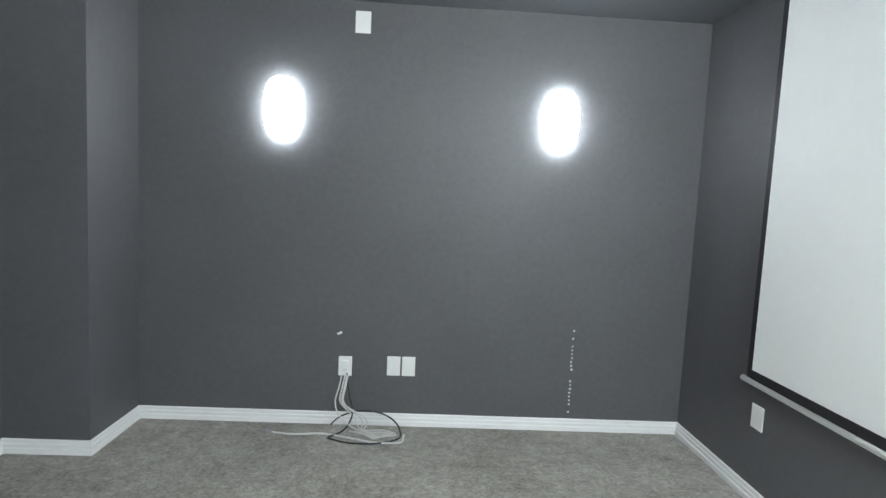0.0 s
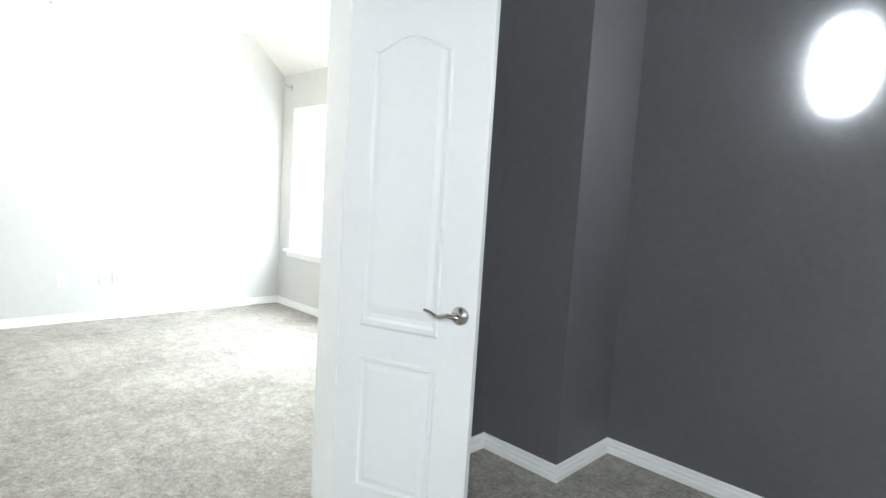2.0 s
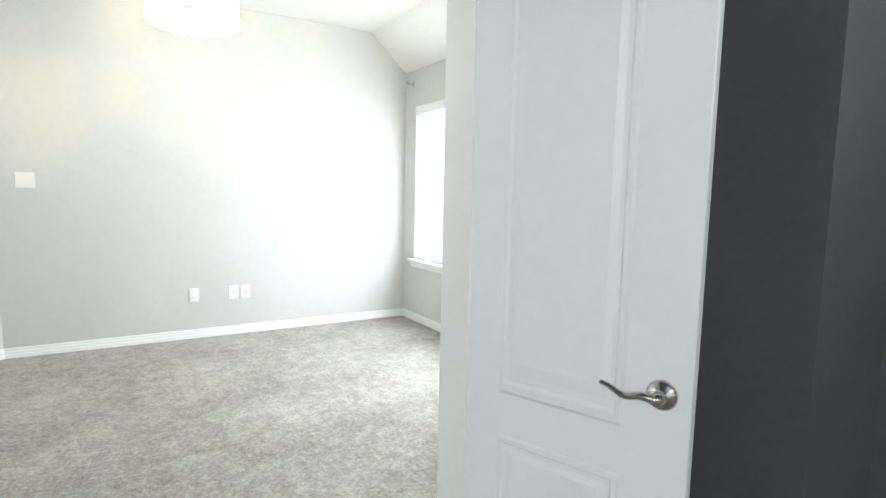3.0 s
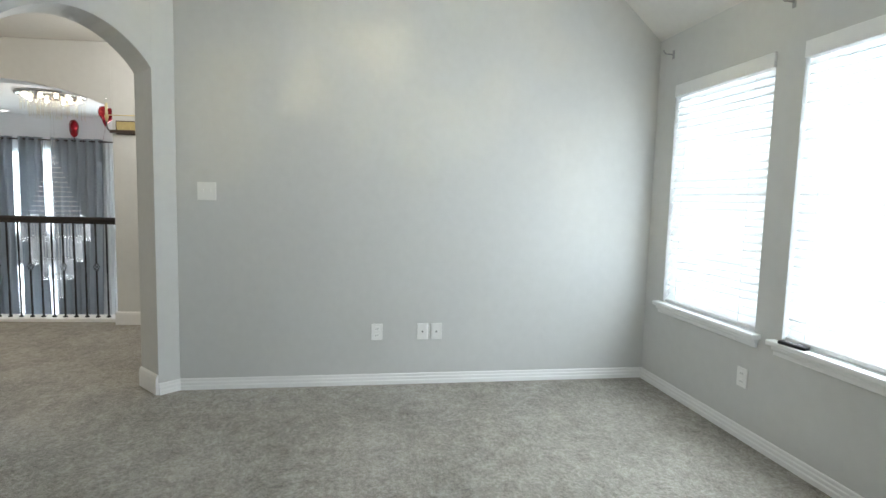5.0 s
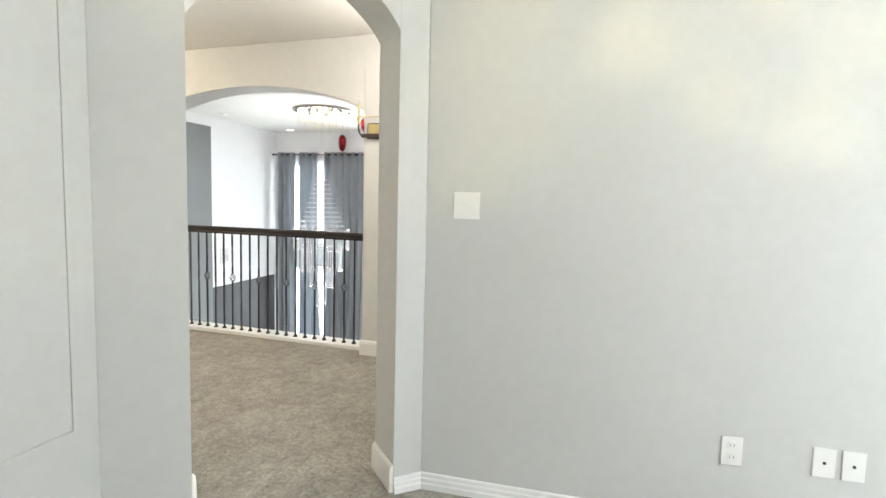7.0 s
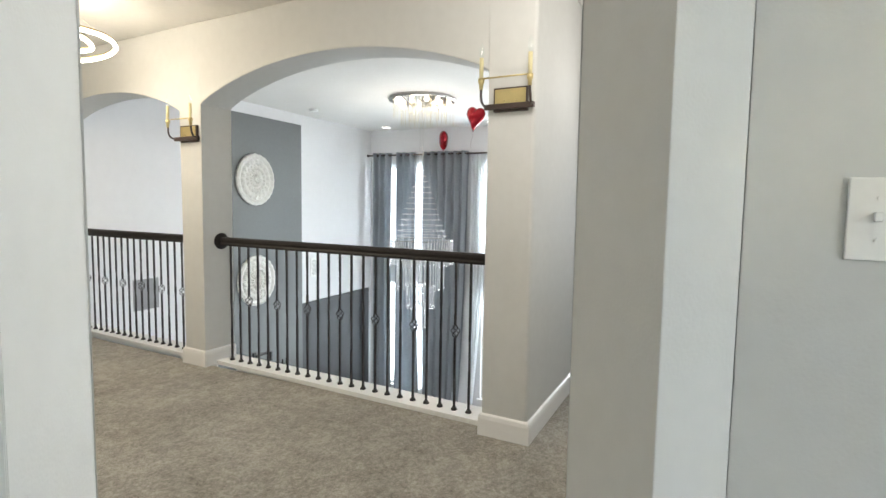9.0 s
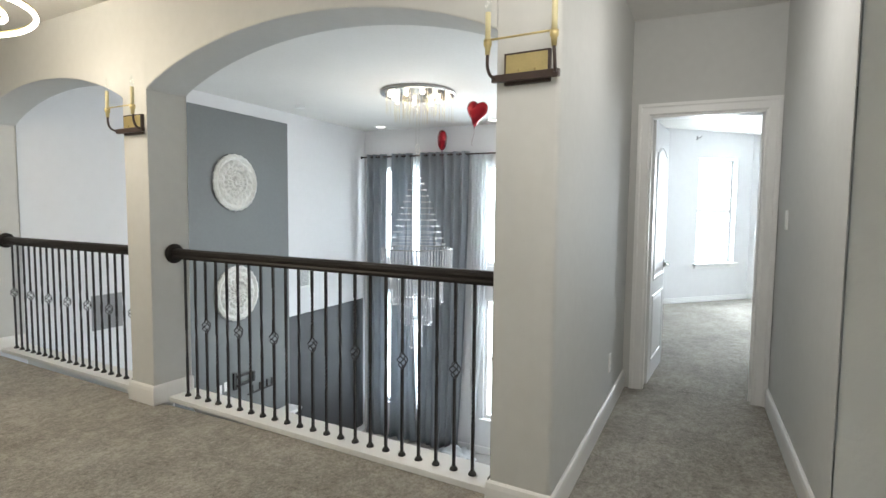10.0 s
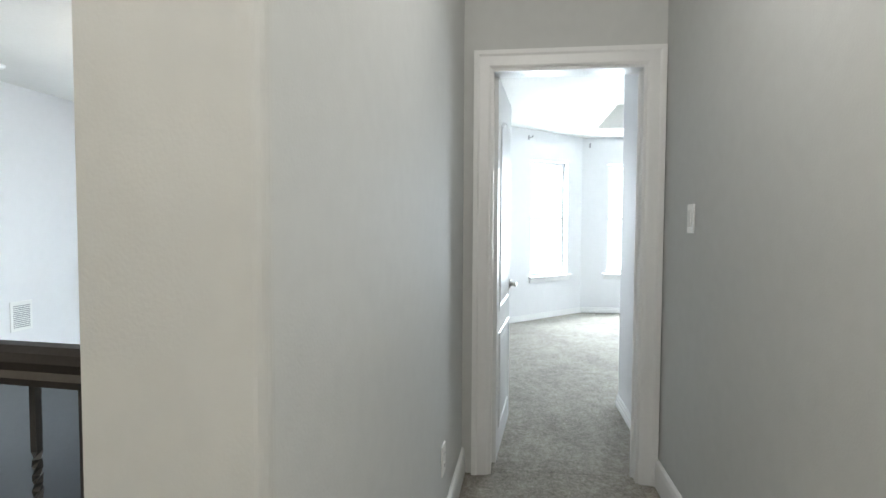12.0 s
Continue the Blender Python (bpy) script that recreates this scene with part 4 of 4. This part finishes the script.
vent = thing("return_vent", "grey metal air return grille on the white wall", "vent", "", pose(-9.32, LY, 0.19, 0, 0, 180))
part("frame", box(-0.17, 0.17, -0.012, 0, -0.19, 0.19, bevel=0.003), M_VENT, vent)
bm = bmesh.new()
for k in range(15):
    box(-0.14, 0.14, -0.006, 0.006, -0.002, 0.002, bm, 0, pose(0, -0.014, -0.155 + 0.022 * k, 40))
part("louvres", bm, M_VENT, vent, "grey louvres")
vent = thing("wall_vent", "small grey square vent on the white wall", "vent", "", pose(-12.62, LY, 0.20, 0, 0, 180))
part("frame", box(-0.14, 0.14, -0.012, 0, -0.17, 0.17, bevel=0.003), M_PLATE, vent)
bm = bmesh.new()
for k in range(12):
    box(-0.105, 0.105, -0.006, 0.006, -0.002, 0.002, bm, 0, pose(0, -0.014, -0.125 + 0.022 * k, 40))
part("louvres", bm, M_VENT, vent, "grey louvres")

mant = thing("mantelpiece", "white moulded fireplace mantel below the slate panel", "mantel", "", pose(-11.2, LY + 0.03, 0))
bm = box(-1.0, 1.0, 0, 0.26, -1.83, -1.79, bevel=0.008)
box(-0.97, 0.97, 0, 0.22, -1.87, -1.83, bm, 0.01)
box(-0.94, 0.94, 0, 0.18, -1.92, -1.87, bm, 0.012)
part("shelf", bm, M_TRIM, mant)
part("frieze", box(-0.90, 0.90, 0, 0.13, -2.15, -1.92, bevel=0.006), M_TRIM, mant)
for x in (-0.78, 0.78):
    part("leg", box(x - 0.12, x + 0.12, 0, 0.12, LF, -2.15, bevel=0.006), M_TRIM, mant)
part("firebox", box(-0.66, 0.66, 0.0, 0.02, LF, -2.15), M_SCREENBLACK, mant, "black firebox opening")

tvm = thing("tv_bracket", "black metal television wall bracket on the slate panel", "bracket", "", pose(-11.2, LY + 0.03, -1.1))
part("wall_rail", box(0.10, 0.16, 0, 0.03, -0.12, 0.12, bevel=0.003), M_BLACK, tvm)
bm = box(-0.16, 0.12, 0.03, 0.055, 0.05, 0.08)
box(-0.16, 0.12, 0.03, 0.055, -0.08, -0.05, bm)
part("arm", bm, M_BLACK, tvm)
bm = box(-0.20, -0.165, 0.03, 0.07, -0.07, 0.07)
box(-0.62, -0.1, 0.012, 0.03, -0.27, -0.25, bm)
for x in (-0.6, -0.5, -0.35, -0.2):
    box(x, x + 0.02, 0.012, 0.03, -0.25, -0.14, bm)
part("hook_plate", bm, M_BLACK, tvm)
for x, z in ((-10.80, -1.15), (-10.93, -1.13)):
    plate("outlet", "white outlet high on the slate panel", pose(x, LY + 0.03, z, 0, 0, 180), 0.09, 0.13, "outlet", "outlet")
for x, z in ((-12.55, -2.44), (-12.95, -2.43)):
    plate("outlet", "white outlet on the dark lower wall", pose(x, LY + 0.012, z, 0, 0, 180), 0.08, 0.12, "outlet", "outlet")


def curtain(y0, y1, pleats, z0, z1, depth, material, name, label, flare=0.0, seed=1, x=LX + 0.13):
    t = thing(name, label, "curtain", "living room curtains", pose(x, 0, 0))
    rnd = random.Random(seed)
    n, rows = pleats * 10, 26
    ph = [rnd.uniform(-0.5, 0.5) for _ in range(pleats + 1)]
    bm = bmesh.new()
    grid = []
    for j in range(rows + 1):
        q = j / rows
        z = z1 + (z0 - z1) * q
        line = []
        for i in range(n + 1):
            s = i / n
            k = min(pleats - 1, int(s * pleats))
            wob = ph[k] * q * 0.9
            y = y0 + (y1 - y0) * s + flare * q * q * (s - 0.2) + 0.012 * math.sin(9 * s + 3 * q)
            xx = depth * math.sin(2 * math.pi * pleats * s + wob) * (1 - 0.25 * q) + 0.015 * math.sin(5 * q + 7 * s)
            if q > 0.97:
                xx += 0.03 * math.sin(13 * s + seed)
            line.append(bm.verts.new((xx, y, z)))
        grid.append(line)
    for a, c in zip(grid, grid[1:]):
        for i in range(n):
            bm.faces.new((a[i], a[i + 1], c[i + 1], c[i]))
    ob = part("cloth", bm, material, t, smooth=True)
    mod = ob.modifiers.new("thickness", "SOLIDIFY")
    mod.thickness = 0.003
    if depth > 0.03:
        for i in range(pleats):
            for h in (0.25, 0.75):
                y = y0 + (y1 - y0) * (i + h) / pleats
                ring = [(0.0 + 0.028 * math.cos(a), y, z1 - 0.05 + 0.028 * math.sin(a)) for a in [2 * math.pi * k / 12 for k in range(12)]]
                part("grommet", tube(ring, 0.005, 5, closed=True), M_NICKEL, t, "metal grommet", True)
    return t


rod = thing("curtain_rod", "dark metal curtain rod above the tall window", "curtain rod", "", pose(LX + 0.13, 0, 2.31))
part("pole", tube([(0, -5.72, 0), (0, -1.2, 0)], 0.014, 10), M_BRONZE, rod, smooth=True)
for y in (-5.60, -3.38, -1.4):
    part("bracket", tube([(-0.13, y, 0.0), (0, y, 0.0)], 0.008, 8), M_BRONZE, rod)
for y in (-5.74, -1.18):
    part("finial", lathe([(0, -0.03), (0.022, -0.015), (0.026, 0), (0.022, 0.015), (0, 0.03)], 14, m=pose(0, y, 0, 90)), M_BRONZE, rod, smooth=True)
curtain(-5.62, -5.19, 3, LF + 0.01, 2.36, 0.055, M_CURTAIN, "curtain", "slate grey grommet curtain hanging floor length", 0.04, 1)
curtain(-5.08, -4.64, 3, LF + 0.01, 2.36, 0.055, M_CURTAIN, "curtain", "slate grey grommet curtain hanging floor length", 0.16, 2)
curtain(-4.49, -3.52, 6, LF + 0.01, 2.36, 0.055, M_CURTAIN, "curtain", "wide slate grey grommet curtain pooling on the floor", -0.22, 3)
curtain(-3.50, -3.14, 5, LF + 0.01, 2.33, 0.022, M_SHEER, "sheer_curtain", "white sheer curtain gathered beside the window", -0.35, 4, LX + 0.09)
curtain(-4.72, -4.42, 4, LF + 0.3, 2.33, 0.018, M_SHEER, "sheer_curtain", "white sheer curtain between the grey curtains", -0.05, 5, LX + 0.07)
pool = thing("sheer_heap", "crumpled end of the white sheer on the tile floor", "curtain", "", pose(LX + 0.35, -3.62, LF))
bm = bmesh.new()
bmesh.ops.create_icosphere(bm, subdivisions=4, radius=1)
for v in bm.verts:
    nse = noise.noise(v.co * 2.3) * 0.35 + noise.noise(v.co * 6) * 0.15
    v.co = Vector((v.co.x * 0.24 * (1 + nse), v.co.y * 0.32 * (1 + nse), max(-0.02, v.co.z) * 0.15 * (1 + 1.6 * nse) + 0.005))
part("cloth", bm, M_SHEER, pool, smooth=True)

for i, (a, b) in enumerate(LWIN):
    w = thing("window_%d" % (i + 5), "tall white framed living room window", "window", "", pose(LX, 0, 0, 0, 0, 90), "structure")
    for z0, z1 in ((-2.4, -0.22), (0.35, 2.12)):
        bm = box(a, a + 0.06, 0.05, 0.12, z0, z1)
        box(b - 0.06, b, 0.05, 0.12, z0, z1, bm)
        box(a + 0.06, b - 0.06, 0.05, 0.12, z0, z0 + 0.06, bm)
        box(a + 0.06, b - 0.06, 0.05, 0.12, z1 - 0.06, z1, bm)
        part("window_frame", bm, M_TRIM, w)
        part("meeting_rail", box(a + 0.06, b - 0.06, 0.055, 0.11, (z0 + z1) / 2 - 0.02, (z0 + z1) / 2 + 0.02), M_TRIM, w)
        p = part("pane", box(a + 0.06, b - 0.06, 0.08, 0.084, z0 + 0.06, z1 - 0.06), M_GLASS, w, "clear glass")
        p.visible_shadow = False
    part("transom_panel", box(a, b, 0.001, 0.149, -0.22, 0.35), M_LIVING, w, "white wall between the windows")
    part("window_sill", box(a - 0.05, b + 0.05, -0.06, 0.05, -2.43, -2.40, bevel=0.005), M_TRIM, w)

# chandelier
ch = thing("chandelier", "large tiered crystal chandelier hanging below a lit canopy", "chandelier", "", pose(-11.70, -3.17, 0))
part("canopy", lathe([(0, LH - 0.001), (0.47, LH - 0.001), (0.48, LH - 0.015), (0.47, LH - 0.04), (0.44, LH - 0.045), (0, LH - 0.045)], 48), M_NICKEL, ch, "mirror polished round canopy", True)
shared = {}


def share(key, name, make, material, parent, label="", smooth=True):
    if key in shared:
        ob = new(name, shared[key])
        ob.parent = parent
        if label:
            ob["label"] = label
    else:
        ob = part(name, make(), material, parent, label, smooth)
        shared[key] = ob.data
    return ob


for k in range(10):
    a = 2 * math.pi * k / 10
    r = 0.38 if k % 2 else 0.30
    s = share("bulb", "bulb", lambda: lathe([(0, -0.06), (0.02, -0.054), (0.033, -0.032), (0.026, -0.01), (0.016, 0.004), (0, 0.004)], 14), M_BULB, ch, "lit warm bulb")
    s.matrix_basis = pose(r * math.cos(a), r * math.sin(a), LH - 0.05)
rnd = random.Random(5)
for k in range(90):
    a, r = 2 * math.pi * k / 90 * 7, 0.12 + 0.33 * ((k * 37) % 90) / 90
    s = share("rain%d" % (k % 3), "crystal_rod", lambda: tube([(0, 0, -0.24 - 0.05 * (k % 3)), (0, 0, 0)], 0.0035, 5), M_RAIN, ch, smooth=False)
    s.matrix_basis = pose(r * math.cos(a), r * math.sin(a), LH - 0.045)
for j in range(13):
    z = 1.82 - 0.077 * j
    r = 0.03 + 0.028 * j
    bm = bmesh.new()
    n = 10 + 5 * j
    for k in range(n):
        a = 2 * math.pi * k / n + 0.3 * j
        rr = r * rnd.uniform(0.8, 1.03) if j > 5 else r
        lathe([(0, -0.008), (0.007, 0), (0, 0.008)], 6, bm, pose(rr * math.cos(a), rr * math.sin(a), z + rnd.uniform(-0.006, 0.006)))
    tube([(r * math.cos(2 * math.pi * k / 32), r * math.sin(2 * math.pi * k / 32), z) for k in range(32)], 0.003, 4, bm, True)
    part("bead_ring", bm, M_CRYSTAL, ch, "ring of crystal beads")
bm = bmesh.new()
for k in range(4):
    a = 2 * math.pi * k / 4
    tube([(0.03 * math.cos(a), 0.03 * math.sin(a), LH - 0.05), (0.03 * math.cos(a), 0.03 * math.sin(a), 0.84)], 0.0006, 4, bm)
part("wires", bm, M_NICKEL, ch, "thin steel hanging wires")
for r, z0, z1, n in ((0.455, 0.84, 0.53, 64), (0.335, 0.56, 0.17, 48), (0.20, 0.20, -0.10, 32), (0.075, -0.06, -0.42, 12)):
    tier = part("tier_frame", tube([(r * math.cos(2 * math.pi * k / 48), r * math.sin(2 * math.pi * k / 48), z0) for k in range(48)], 0.007, 6, closed=True), M_NICKEL, ch, "polished tier ring", True)
    bm = bmesh.new()
    for k in range(n):
        a = 2 * math.pi * k / n
        dz = rnd.uniform(-0.02, 0.02)
        tube([(r * math.cos(a), r * math.sin(a), z0), (r * math.cos(a), r * math.sin(a), z1 + dz)], 0.0065, 5, bm)
        lathe([(0, -0.022), (0.012, 0), (0, 0.022)], 6, bm, pose(r * math.cos(a), r * math.sin(a), z1 + dz - 0.015))
    part("crystal_fringe", bm, M_FRINGE, tier, "hanging crystal rods")


def downlight(x, y):
    t = thing("downlight", "lit recessed downlight in the living room ceiling", "downlight", "living room downlights", pose(x, y, LH))
    part("trim_ring", lathe([(0.075, 0), (0.10, 0), (0.10, -0.006), (0.08, -0.008), (0.075, -0.004)], 28), M_PLATE, t, smooth=True)
    part("lens", lathe([(0, -0.003), (0.075, -0.003), (0.075, 0), (0, 0)], 24), M_DOWN, t, "glowing lens", True)


downlight(-14.05, -5.15)
downlight(-14.05, -3.0)
sm = thing("smoke_detector", "white round smoke detector on the ceiling", "smoke detector", "", pose(-11.9, -5.2, LH))
part("case", lathe([(0, 0), (0.07, 0), (0.07, -0.02), (0.05, -0.035), (0, -0.036)], 24), M_PLATE, sm, smooth=True)


def heart_balloon(at, turn, size, label):
    t = thing("heart_balloon", label, "balloon", "heart balloons", pose(*at, 0, 12, turn))
    bm = bmesh.new()
    na, nr = 48, 10

    def outline(a):
        return (16 * math.sin(a) ** 3 / 17, (13 * math.cos(a) - 5 * math.cos(2 * a) - 2 * math.cos(3 * a) - math.cos(4 * a)) / 17)

    for side in (1, -1):
        rings = [[bm.verts.new((0, side * 0.42 * size, 0.05 * size))]]
        for j in range(1, nr + 1):
            r = math.sin(math.pi / 2 * j / nr)
            row = []
            for k in range(na):
                x, z = outline(2 * math.pi * k / na)
                crimp = 0.02 * math.sin(14 * math.pi * k / na * 2) * r ** 4
                row.append(bm.verts.new((x * r * size, side * size * (0.42 * math.sqrt(max(0, 1 - r * r)) + crimp * (j < nr)), (z * r + 0.05 * (1 - r)) * size)))
            rings.append(row)
        for k in range(na):
            bm.faces.new((rings[0][0], rings[1][k], rings[1][(k + 1) % na]))
        for a, c in zip(rings[1:], rings[2:]):
            for k in range(na):
                bm.faces.new((a[k], a[(k + 1) % na], c[(k + 1) % na], c[k]))
    bmesh.ops.remove_doubles(bm, verts=bm.verts[:], dist=1e-4)
    part("foil", bm, M_BALLOON, t, smooth=True)
    part("neck", lathe([(0, -1.12 * size), (0.05 * size, -1.12 * size), (0.02 * size, -0.95 * size), (0, -0.95 * size)], 10), M_BALLOON, t)
    part("ribbon", tube(spline([(0, 0, -1.1 * size), (0.01, 0, -1.5 * size), (-0.008, 0.005, -1.9 * size), (0.006, 0, -2.3 * size)], 4), 0.0015, 4), M_BALLOON, t, "thin ribbon")
    return t


heart_balloon((-11.98, -2.48, 2.572), 66, 0.185, "red foil heart balloon floating against the ceiling")
heart_balloon((-14.05, -3.92, 2.556), 28, 0.20, "red foil heart balloon with a hanging ribbon")

spk = thing("floor_speaker", "small black box with a cord on the tile floor", "speaker", "", pose(-12.72, -5.50, LF, 0, 0, 8))
part("case", box(-0.17, 0.17, -0.15, 0.15, 0.02, 0.34, bevel=0.012), M_CABLEB, spk)
part("grille", box(-0.14, 0.14, 0.148, 0.158, 0.05, 0.31, bevel=0.004), M_SCREENBLACK, spk, "black cloth grille")
for x in (-0.13, 0.13):
    for y in (-0.11, 0.11):
        part("foot", lathe([(0, 0), (0.018, 0), (0.015, 0.021), (0, 0.021)], 12, m=pose(x, y, 0)), M_CABLEB, spk)
part("cord", tube(spline([(-0.17, 0.0, 0.06), (-0.28, 0.05, 0.008), (-0.45, -0.03, 0.008), (-0.62, 0.10, 0.008), (-0.85, 0.02, 0.008), (-1.0, -0.1, 0.008)]), 0.006, 6), M_CABLEB, spk, "black cord", True)

stub = thing("cable_stub", "short dark and white cable ends coming out above the baseboard", "cable", "", ARCADE @ pose(5.33, 0.004, 0))
part("dark_cable", tube(spline([(0, 0.0, 0.17), (0.0, 0.03, 0.15), (-0.02, 0.05, 0.10), (-0.05, 0.06, 0.07), (-0.09, 0.07, 0.075)]), 0.006, 6), M_CABLEB, stub, "black cable end", True)
part("white_cable", tube(spline([(0.0, 0.0, 0.15), (0.02, 0.04, 0.06), (0.05, 0.08, 0.008), (0.18, 0.07, 0.006), (0.34, 0.09, 0.006)]), 0.005, 6), M_CABLEW, stub, smooth=True)

# plank tiles of the lower floor
tiles = bpy.data.objects["floor_living"]
first = None
for i in range(22):
    for j in range(9):
        x0, y0 = -14.40 + j * 0.92 + (i % 3) * 0.30 - 0.3, -5.68 + i * 0.205
        if x0 < -14.44 or x0 > -8.5:
            continue
        if first is None:
            first = part("plank", box(0.002, 0.916, 0.002, 0.203, 0, 0.005), M_TILE, tiles)
            ob = first
        else:
            ob = new("plank", first.data)
            ob.parent = tiles
        ob.matrix_basis = pose(x0, y0, LF - 0.005)

# bright sky outside the bedroom and living room windows
structure("backdrop", box(-17.02, -17.0, -7.5, 5.0, -4.0, 6.0), M_BACKDROP, "bright overcast sky outside the windows", "sky")
